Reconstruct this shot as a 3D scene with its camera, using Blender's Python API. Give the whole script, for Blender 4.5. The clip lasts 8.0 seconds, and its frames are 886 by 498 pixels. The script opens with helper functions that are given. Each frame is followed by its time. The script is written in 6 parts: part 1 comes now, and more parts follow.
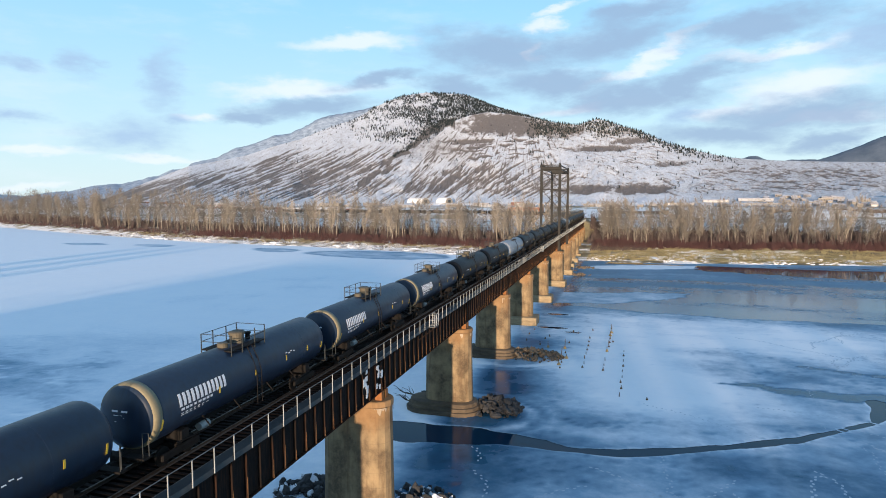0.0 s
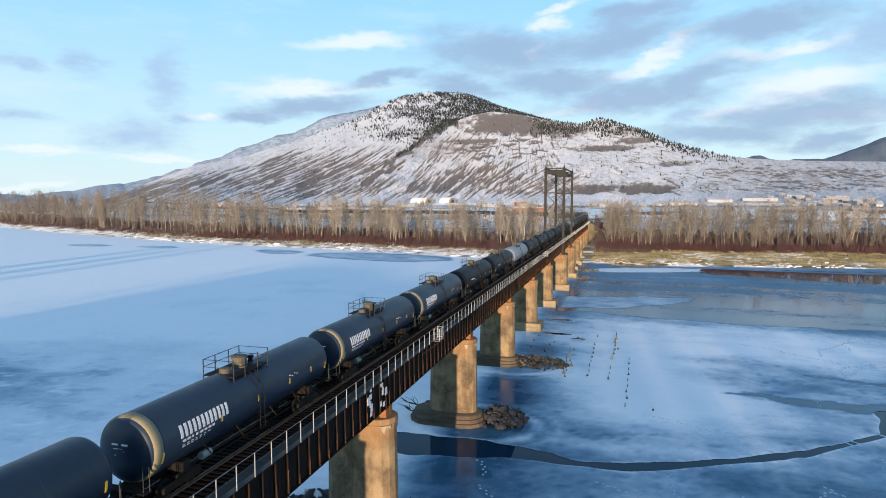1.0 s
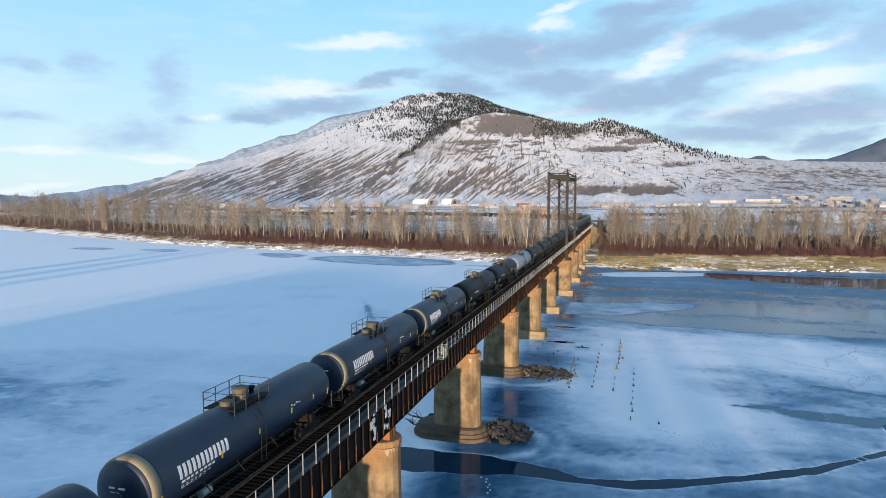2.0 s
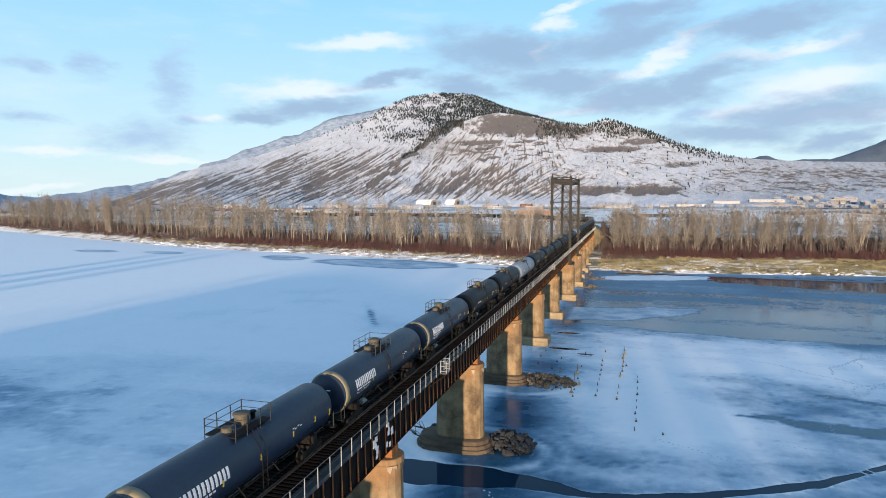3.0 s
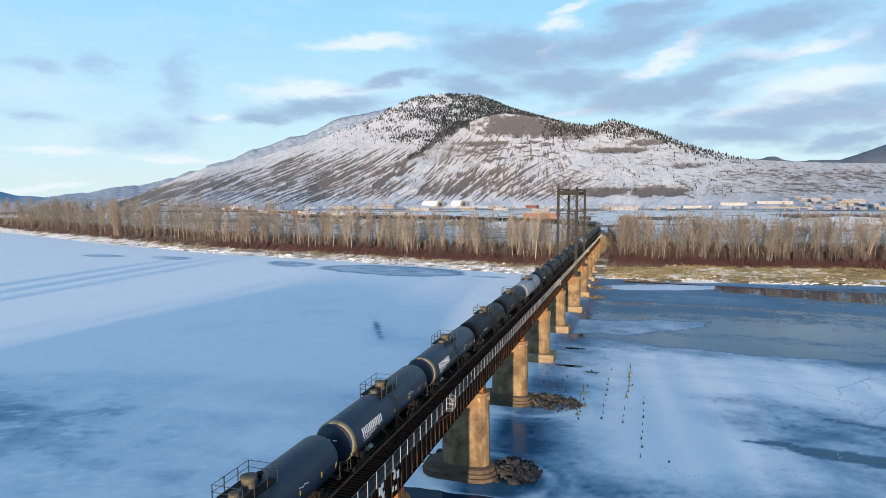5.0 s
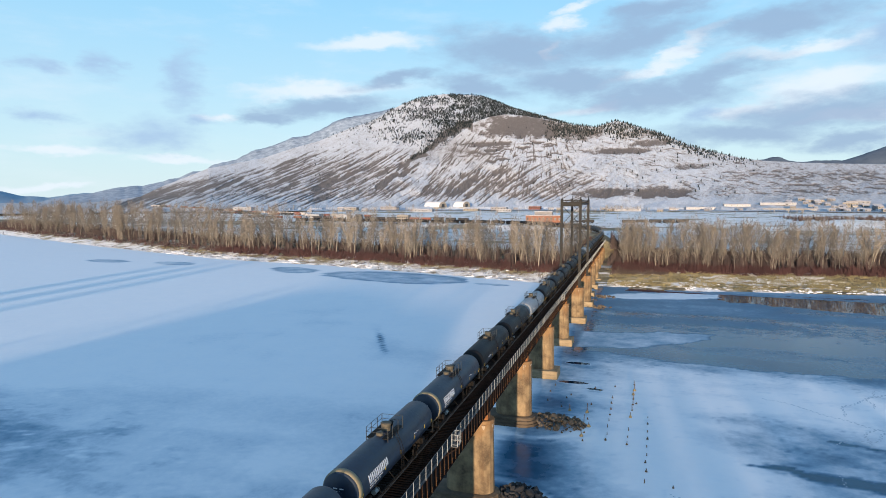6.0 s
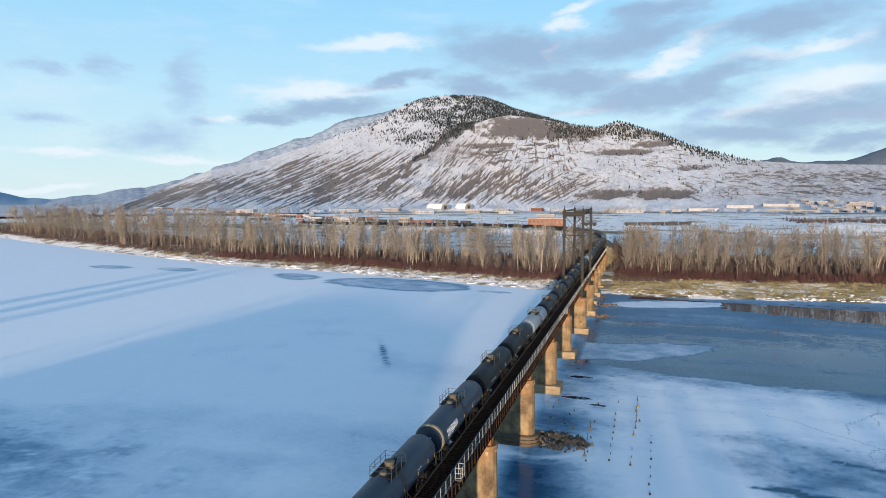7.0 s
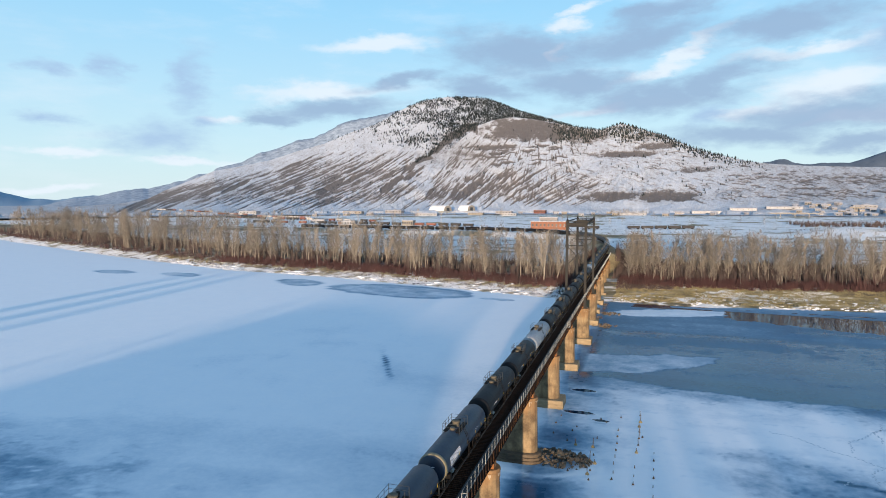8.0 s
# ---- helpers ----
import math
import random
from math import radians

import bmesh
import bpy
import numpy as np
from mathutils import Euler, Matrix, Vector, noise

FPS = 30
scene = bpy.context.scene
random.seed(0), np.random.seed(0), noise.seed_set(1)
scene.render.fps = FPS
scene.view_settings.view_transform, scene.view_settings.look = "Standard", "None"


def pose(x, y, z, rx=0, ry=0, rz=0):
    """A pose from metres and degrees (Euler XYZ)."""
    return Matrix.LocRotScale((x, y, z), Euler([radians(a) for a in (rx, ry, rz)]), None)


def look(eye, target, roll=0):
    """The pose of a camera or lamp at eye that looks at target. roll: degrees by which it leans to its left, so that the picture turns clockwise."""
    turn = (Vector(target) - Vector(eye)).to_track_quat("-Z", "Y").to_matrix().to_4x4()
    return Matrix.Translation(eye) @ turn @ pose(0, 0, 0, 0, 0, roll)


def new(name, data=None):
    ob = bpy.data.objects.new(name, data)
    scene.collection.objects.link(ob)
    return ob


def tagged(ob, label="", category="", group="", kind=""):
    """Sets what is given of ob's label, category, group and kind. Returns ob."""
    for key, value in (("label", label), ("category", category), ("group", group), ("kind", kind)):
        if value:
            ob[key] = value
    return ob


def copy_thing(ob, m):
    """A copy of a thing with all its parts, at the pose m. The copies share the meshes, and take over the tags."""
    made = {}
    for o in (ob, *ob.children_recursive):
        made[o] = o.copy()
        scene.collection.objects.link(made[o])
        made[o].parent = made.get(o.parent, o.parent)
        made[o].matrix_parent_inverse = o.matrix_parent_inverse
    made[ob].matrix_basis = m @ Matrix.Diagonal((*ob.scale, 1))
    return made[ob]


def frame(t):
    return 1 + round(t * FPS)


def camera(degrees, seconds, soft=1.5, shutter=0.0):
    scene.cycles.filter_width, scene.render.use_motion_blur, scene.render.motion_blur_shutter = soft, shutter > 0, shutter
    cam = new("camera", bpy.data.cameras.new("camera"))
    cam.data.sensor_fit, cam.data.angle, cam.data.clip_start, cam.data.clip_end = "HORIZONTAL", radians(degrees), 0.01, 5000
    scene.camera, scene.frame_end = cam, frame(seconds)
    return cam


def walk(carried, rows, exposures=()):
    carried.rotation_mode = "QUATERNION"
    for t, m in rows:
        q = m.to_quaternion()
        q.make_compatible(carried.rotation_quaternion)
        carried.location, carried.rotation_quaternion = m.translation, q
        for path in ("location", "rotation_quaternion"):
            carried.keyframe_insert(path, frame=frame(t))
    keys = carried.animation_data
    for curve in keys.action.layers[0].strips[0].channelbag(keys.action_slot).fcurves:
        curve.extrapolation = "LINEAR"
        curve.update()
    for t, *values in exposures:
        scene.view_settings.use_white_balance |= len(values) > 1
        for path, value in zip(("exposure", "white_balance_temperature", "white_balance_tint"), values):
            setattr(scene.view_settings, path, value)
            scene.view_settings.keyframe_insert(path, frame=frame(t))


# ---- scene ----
cam = camera(71.9, 8.0, soft=0.95)
PATH = [
    (0, (21.095, -7.918, 27.642), (20.521, -6.009, 27.477), -0.1),
    (0.5, (20.997, -7.831, 28.195), (20.417, -5.924, 28.028), -0.1),
    (1, (20.742, -7.271, 28.911), (20.158, -5.365, 28.744), -0.1),
    (1.5, (20.457, -6.758, 29.661), (19.87, -4.853, 29.495), -0.1),
    (3, (20.262, -6.113, 31.701), (19.661, -4.212, 31.536), -0.2),
    (3.5, (20.249, -5.979, 32.262), (19.643, -4.08, 32.097), -0.1),
    (4, (20.287, -6.06, 32.948), (19.676, -4.163, 32.782), -0.2),
    (4.5, (20.28, -5.946, 33.882), (19.665, -4.05, 33.717), -0.2),
    (6, (19.896, -5.921, 38.79), (19.269, -4.029, 38.624), -0.1),
    (6.5, (19.917, -6.062, 40.467), (19.286, -4.171, 40.303), -0.3),
    (7, (19.717, -5.628, 41.871), (19.083, -3.738, 41.707), -0.2),
    (7.5, (19.68, -5.693, 43.498), (19.042, -3.805, 43.334), -0.2),
    (8, (19.627, -5.605, 44.741), (18.985, -3.718, 44.58), -0.1),
]
# the exposure closes a little as more bright ice comes into view
walk(cam, [(t, look(eye, target, roll)) for t, eye, target, roll in PATH], ((0, 0.8), (3, 0.79), (6, 0.73), (8, 0.71)))

# ---- world: low winter sun behind the viewer, broken cloud ----
SUN_ELEV, SUN_HEADING = 4.0, 5.2   # degrees above the horizon; the light travels this far to the left of +y
world = bpy.data.worlds.new("winter_sky")
scene.world = world
world.use_nodes = True


def make_world():
    nt = world.node_tree
    nt.nodes.clear()
    N, L = nt.nodes.new, nt.links.new

    def math_node(op, a, b=None, c=None):
        n = N("ShaderNodeMath")
        n.operation = op
        for i, v in enumerate((a, b, c)):
            if v is None:
                continue
            if isinstance(v, (int, float)):
                n.inputs[i].default_value = v
            else:
                L(v, n.inputs[i])
        return n.outputs[0]

    out, bg = N("ShaderNodeOutputWorld"), N("ShaderNodeBackground")
    L(bg.outputs[0], out.inputs[0])
    sky = N("ShaderNodeTexSky")
    sky.sky_type = "NISHITA"
    sky.sun_disc = False
    sky.sun_elevation = radians(SUN_ELEV)
    sky.sun_rotation = radians(180 - SUN_HEADING)
    sky.air_density, sky.dust_density, sky.ozone_density = 1.0, 0.6, 2.0
    tc = N("ShaderNodeTexCoord")
    sep = N("ShaderNodeSeparateXYZ")
    L(tc.outputs["Generated"], sep.inputs[0])
    az = math_node("MULTIPLY", math_node("ARCTAN2", sep.outputs[0], sep.outputs[1]), 57.2958)
    el = math_node("MULTIPLY", math_node("ARCSINE", sep.outputs[2]), 57.2958)
    com = N("ShaderNodeCombineXYZ")
    L(az, com.inputs[0])
    L(el, com.inputs[1])
    # ragged cloud edges: the direction is warped before the banks are laid out
    stretch = N("ShaderNodeMapping")
    stretch.inputs["Rotation"].default_value = (0, 0, radians(-12))
    stretch.inputs["Scale"].default_value = (0.5, 1.25, 1)
    L(com.outputs[0], stretch.inputs[0])
    warp = N("ShaderNodeTexNoise")
    warp.inputs["Scale"].default_value = 0.28
    warp.inputs["Detail"].default_value = 7
    warp.inputs["Roughness"].default_value = 0.6
    L(stretch.outputs[0], warp.inputs["Vector"])
    shift = N("ShaderNodeVectorMath")
    shift.operation = "SUBTRACT"
    L(warp.outputs["Color"], shift.inputs[0])
    shift.inputs[1].default_value = (0.5, 0.5, 0.5)
    sc = N("ShaderNodeVectorMath")
    sc.operation = "MULTIPLY"
    L(shift.outputs[0], sc.inputs[0])
    sc.inputs[1].default_value = (9.5, 3.6, 0)
    warped = N("ShaderNodeVectorMath")
    warped.operation = "ADD"
    L(com.outputs[0], warped.inputs[0])
    L(sc.outputs[0], warped.inputs[1])
    fine = N("ShaderNodeTexNoise")
    fine.inputs["Scale"].default_value = 0.75
    fine.inputs["Detail"].default_value = 10
    fine.inputs["Roughness"].default_value = 0.62
    L(stretch.outputs[0], fine.inputs["Vector"])

    def banks(rows, gain):
        total = None
        for a0, e0, w, h, tilt in rows:
            mp = N("ShaderNodeMapping")
            mp.vector_type = "TEXTURE"
            mp.inputs["Location"].default_value = (a0, e0, 0)
            mp.inputs["Rotation"].default_value = (0, 0, radians(tilt))
            mp.inputs["Scale"].default_value = (w, h, 1)
            L(warped.outputs[0], mp.inputs[0])
            gr = N("ShaderNodeTexGradient")
            gr.gradient_type = "SPHERICAL"
            L(mp.outputs[0], gr.inputs[0])
            total = gr.outputs[1] if total is None else math_node("MAXIMUM", total, gr.outputs[1])
        bumpy = math_node("ADD", math_node("MULTIPLY", total, gain), math_node("MULTIPLY", math_node("MULTIPLY", math_node("SUBTRACT", fine.outputs[0], 0.5), 1.15), math_node("MINIMUM", math_node("MULTIPLY_ADD", total, 5.0, 0.25), 1.0)))
        return smooth(bumpy, -0.05, 1.3)

    def smooth(v, lo, hi):
        mr = N("ShaderNodeMapRange")
        mr.interpolation_type = "SMOOTHSTEP"
        mr.inputs["From Min"].default_value = lo
        mr.inputs["From Max"].default_value = hi
        L(v, mr.inputs["Value"])
        return mr.outputs[0]

    # each bank: azimuth, elevation, half width, half height, tilt, in degrees
    dark = banks(((-11.5, 12.9, 11.2, 2.9, -6), (-2.5, 13.5, 9.2, 2.3, 10), (4.5, 9.8, 6.7, 1.9, 18), (-6.4, 10.1, 8.5, 1.6, -5), (10.3, 14.0, 10.5, 1.7, 3), (0.7, 15.5, 6.5, 1.3, 10), (7.7, 5.4, 11.1, 1.7, 0),
                  (15.0, 4.4, 5.2, 1.1, 5), (-29.0, 8.2, 8.5, 1.5, 3), (-33.0, 7.5, 4.8, 0.9, 0), (-15.1, 10.3, 5.7, 1.4, -10), (-22.9, 10.8, 5.7, 1.0, 10), (26, 12, 12, 3, 0), (-70, 14, 14, 4, 0), (0, 8.8, 11, 2.0, 4), (13, 6.6, 11, 2.2, 0)), 1.6)
    wisps = banks(((-41.0, 10.0, 2.4, 4.2, -12), (-43.9, 5.5, 6.0, 2.2, 5), (-51.1, 10.0, 2.6, 0.7, -5), (-47.3, 10.4, 2.2, 1.3, -30), (-51.3, 6.4, 3.0, 0.8, 0), (-40.0, 7.0, 3.4, 0.9, 5), (5.0, 7.4, 3.4, 1.1, 20), (17.5, 12.0, 5.2, 2.4, 0)), 1.15)
    light = banks(((-30.0, 9.8, 8.8, 1.05, 3), (-24.9, 13.7, 7.0, 1.0, 5), (-8.5, 15.2, 3.0, 0.7, 0), (13.3, 8.8, 7.2, 2.0, 8), (7.7, 7.5, 3.2, 0.9, 10), (-4.9, 8.1, 5.0, 0.8, 5), (2.2, 12.2, 5.4, 1.0, 30), (-8.4, 12.8, 1.2, 0.9, 60),
                   (-0.1, 10.8, 5.0, 0.8, 15), (-41.9, 3.5, 4.8, 0.5, 2), (-36.9, 3.4, 3.6, 0.45, 0), (-50.3, 3.8, 5.2, 0.6, 0), (11.6, 12.0, 7.0, 0.75, 5), (15.6, 6.3, 4.8, 0.75, 0), (-51.2, 0.6, 5, 0.5, 0), (-6.5, 16.2, 4.2, 0.5, 6), (-38, 7.4, 3, 0.5, 4)), 1.6)

    ramp = N("ShaderNodeValToRGB")
    ramp.color_ramp.elements[0].color = SKY_LOW
    ramp.color_ramp.elements[1].color = SKY_HIGH
    ramp.color_ramp.elements[1].position = 0.28
    top = ramp.color_ramp.elements.new(0.5)
    top.color = SKY_TOP
    L(math_node("DIVIDE", el, 60.0), ramp.inputs[0])
    base = N("ShaderNodeMix")
    base.data_type = "RGBA"
    base.inputs[0].default_value = 0.85
    lift = N("ShaderNodeMix")
    lift.data_type = "RGBA"
    lift.blend_type = "MULTIPLY"
    lift.inputs[0].default_value = 1
    L(sky.outputs[0], lift.inputs[6])
    lift.inputs[7].default_value = (NISHITA_GAIN, NISHITA_GAIN, NISHITA_GAIN, 1)
    L(lift.outputs[2], base.inputs[6])
    L(ramp.outputs[0], base.inputs[7])

    def over(under, colour, amount):
        m = N("ShaderNodeMix")
        m.data_type = "RGBA"
        L(amount, m.inputs[0])
        L(under, m.inputs[6])
        m.inputs[7].default_value = colour
        return m.outputs[2]

    # thin high veil, drawn out across the sky
    long = N("ShaderNodeMapping")
    long.inputs["Rotation"].default_value = (0, 0, radians(-6))
    long.inputs["Scale"].default_value = (0.09, 0.34, 1)
    L(com.outputs[0], long.inputs[0])
    haze = N("ShaderNodeTexNoise")
    haze.inputs["Scale"].default_value, haze.inputs["Detail"].default_value, haze.inputs["Roughness"].default_value = 1.0, 9, 0.6
    L(long.outputs[0], haze.inputs["Vector"])
    col = over(base.outputs[2], CLOUD_LIT, math_node("MULTIPLY", smooth(haze.outputs[0], 0.46, 0.8), 0.34))
    col = over(col, CLOUD_LIT, math_node("MULTIPLY", light, 0.85))
    col = over(col, CLOUD_GREY, math_node("MULTIPLY", dark, 0.82))
    col = over(col, CLOUD_WISP, math_node("MULTIPLY", wisps, 0.85))
    L(col, bg.inputs[0])
    bg.inputs[1].default_value = SKY_STRENGTH


SKY_LOW, SKY_HIGH, SKY_TOP = (7.8, 10.0, 10.8, 1), (3.9, 7.9, 11.2, 1), (2.4, 4.6, 7.9, 1)
CLOUD_WISP = (4.2, 6.0, 8.6, 1)
CLOUD_LIT, CLOUD_GREY = (8.9, 9.8, 10.7, 1), (3.4, 4.8, 7.0, 1)
NISHITA_GAIN, SKY_STRENGTH = 2.5, 0.058
make_world()

sun = new("sun", bpy.data.lights.new("sun", "SUN"))
sun.data.energy, sun.data.angle, sun.data.color = 5.0, radians(0.7), (1.0, 0.75, 0.53)
sun.matrix_world = look((0, 0, 0), (-math.sin(radians(SUN_HEADING)), math.cos(radians(SUN_HEADING)), -math.tan(radians(SUN_ELEV))))


# ---- materials ----
def material(name, low, high, scale=1.0, rough=0.7, metal=0.0, bump=0.2, fine=8.0, where="Object", stretch=(1, 1, 1), vary=0.0, spec=0.4, streak=None, detail=6):
    """Two colours mixed by coarse and fine noise, in metres. streak: (colour, scale, amount) of stains that run downwards."""
    m = bpy.data.materials.new(name)
    m.use_nodes = True
    nt = m.node_tree
    N, L = nt.nodes.new, nt.links.new
    bsdf = nt.nodes["Principled BSDF"]
    if where == "World":
        src = N("ShaderNodeNewGeometry").outputs["Position"]
    else:
        src = N("ShaderNodeTexCoord").outputs["Object"]
    mp = N("ShaderNodeMapping")
    mp.inputs["Scale"].default_value = stretch
    L(src, mp.inputs[0])
    n1, n2 = N("ShaderNodeTexNoise"), N("ShaderNodeTexNoise")
    for n, s, d in ((n1, scale, detail), (n2, scale * fine, 4)):
        n.inputs["Scale"].default_value = s
        n.inputs["Detail"].default_value = d
        n.inputs["Roughness"].default_value = 0.62
        L(mp.outputs[0], n.inputs["Vector"])
    add = N("ShaderNodeMath")
    add.operation = "MULTIPLY_ADD"
    L(n2.outputs[0], add.inputs[0])
    add.inputs[1].default_value = 0.35
    sub = N("ShaderNodeMath")
    sub.operation = "MULTIPLY_ADD"
    L(n1.outputs[0], sub.inputs[0])
    sub.inputs[1].default_value = 1.5
    sub.inputs[2].default_value = -0.42
    L(sub.outputs[0], add.inputs[2])
    mix = N("ShaderNodeMix")
    mix.data_type = "RGBA"
    L(add.outputs[0], mix.inputs[0])
    mix.inputs[6].default_value = (*low, 1)
    mix.inputs[7].default_value = (*high, 1)
    col = mix.outputs[2]
    if streak:
        sm = N("ShaderNodeMapping")
        sm.inputs["Scale"].default_value = (streak[1], streak[1], streak[1] * 0.12)
        L(src, sm.inputs[0])
        sn = N("ShaderNodeTexNoise")
        sn.inputs["Detail"].default_value = 5
        L(sm.outputs[0], sn.inputs["Vector"])
        rm = N("ShaderNodeMapRange")
        rm.inputs["From Min"].default_value, rm.inputs["From Max"].default_value = 0.45, 0.68
        rm.inputs["To Max"].default_value = streak[2]
        L(sn.outputs[0], rm.inputs["Value"])
        s2 = N("ShaderNodeMix")
        s2.data_type = "RGBA"
        L(rm.outputs[0], s2.inputs[0])
        L(col, s2.inputs[6])
        s2.inputs[7].default_value = (*streak[0], 1)
        col = s2.outputs[2]
    if vary:
        info = N("ShaderNodeObjectInfo")
        hs = N("ShaderNodeHueSaturation")
        mr = N("ShaderNodeMapRange")
        mr.inputs["To Min"].default_value, mr.inputs["To Max"].default_value = 1 - vary, 1 + vary
        L(info.outputs["Random"], mr.inputs["Value"])
        L(mr.outputs[0], hs.inputs["Value"])
        L(col, hs.inputs["Color"])
        col = hs.outputs[0]
    L(col, bsdf.inputs["Base Color"])
    rr = N("ShaderNodeMapRange")
    rr.inputs["To Min"].default_value, rr.inputs["To Max"].default_value = max(rough - 0.12, 0.02), min(rough + 0.12, 1)
    L(n2.outputs[0], rr.inputs["Value"])
    L(rr.outputs[0], bsdf.inputs["Roughness"])
    bsdf.inputs["Metallic"].default_value = metal
    bsdf.inputs["Specular IOR Level"].default_value = spec
    if bump:
        bp = N("ShaderNodeBump")
        bp.inputs["Strength"].default_value = bump
        bp.inputs["Distance"].default_value = 0.3 / (scale * fine)
        L(n2.outputs[0], bp.inputs["Height"])
        L(bp.outputs[0], bsdf.inputs["Normal"])
    return m


def attribute_material(name, attr, stops, scale, rough, bump, amount=0.5, fine=6.0, gloss_stops=None, stretch=(1, 1, 1), bump_m=0.3, spec=0.4, spec_thin=None):
    """Colours laid out along a value stored on the mesh, broken up by noise."""
    m = bpy.data.materials.new(name)
    m.use_nodes = True
    nt = m.node_tree
    N, L = nt.nodes.new, nt.links.new
    bsdf = nt.nodes["Principled BSDF"]
    at = N("ShaderNodeAttribute")
    at.attribute_name = attr
    src = N("ShaderNodeNewGeometry").outputs["Position"]
    mp = N("ShaderNodeMapping")
    mp.inputs["Scale"].default_value = stretch
    L(src, mp.inputs[0])
    outs = []
    for s in (scale, scale * fine):
        n = N("ShaderNodeTexNoise")
        n.inputs["Scale"].default_value = s
        n.inputs["Detail"].default_value = 7
        n.inputs["Roughness"].default_value = 0.62
        L(mp.outputs[0], n.inputs["Vector"])
        outs.append(n.outputs[0])
    a = N("ShaderNodeMath")
    a.operation = "ADD"
    L(outs[0], a.inputs[0])
    L(outs[1], a.inputs[1])
    b = N("ShaderNodeMath")
    b.operation = "MULTIPLY_ADD"
    L(a.outputs[0], b.inputs[0])
    b.inputs[1].default_value = amount
    b.inputs[2].default_value = -amount
    c = N("ShaderNodeMath")
    c.operation = "ADD"
    L(at.outputs["Fac"], c.inputs[0])
    L(b.outputs[0], c.inputs[1])
    ramp = N("ShaderNodeValToRGB")
    cr = ramp.color_ramp
    while len(cr.elements) < len(stops):
        cr.elements.new(0.5)
    for e, (p, col) in zip(cr.elements, stops):
        e.position, e.color = p, (*col, 1)
    L(c.outputs[0], ramp.inputs[0])
    L(ramp.outputs[0], bsdf.inputs["Base Color"])
    if gloss_stops:
        r2 = N("ShaderNodeValToRGB")
        cr = r2.color_ramp
        while len(cr.elements) < len(gloss_stops):
            cr.elements.new(0.5)
        for e, (p, v) in zip(cr.elements, gloss_stops):
            e.position, e.color = p, (v, v, v, 1)
        L(c.outputs[0], r2.inputs[0])
        L(r2.outputs[0], bsdf.inputs["Roughness"])
    else:
        bsdf.inputs["Roughness"].default_value = rough
    bsdf.inputs["Specular IOR Level"].default_value = spec
    if spec_thin is not None:
        sr = N("ShaderNodeMapRange")
        sr.inputs["From Min"].default_value, sr.inputs["From Max"].default_value = 0.16, 0.42
        sr.inputs["To Min"].default_value, sr.inputs["To Max"].default_value = spec_thin, spec
        L(c.outputs[0], sr.inputs["Value"])
        L(sr.outputs[0], bsdf.inputs["Specular IOR Level"])
    bp = N("ShaderNodeBump")
    bp.inputs["Strength"].default_value = bump
    bp.inputs["Distance"].default_value = bump_m
    L(outs[1], bp.inputs["Height"])
    L(bp.outputs[0], bsdf.inputs["Normal"])
    return m


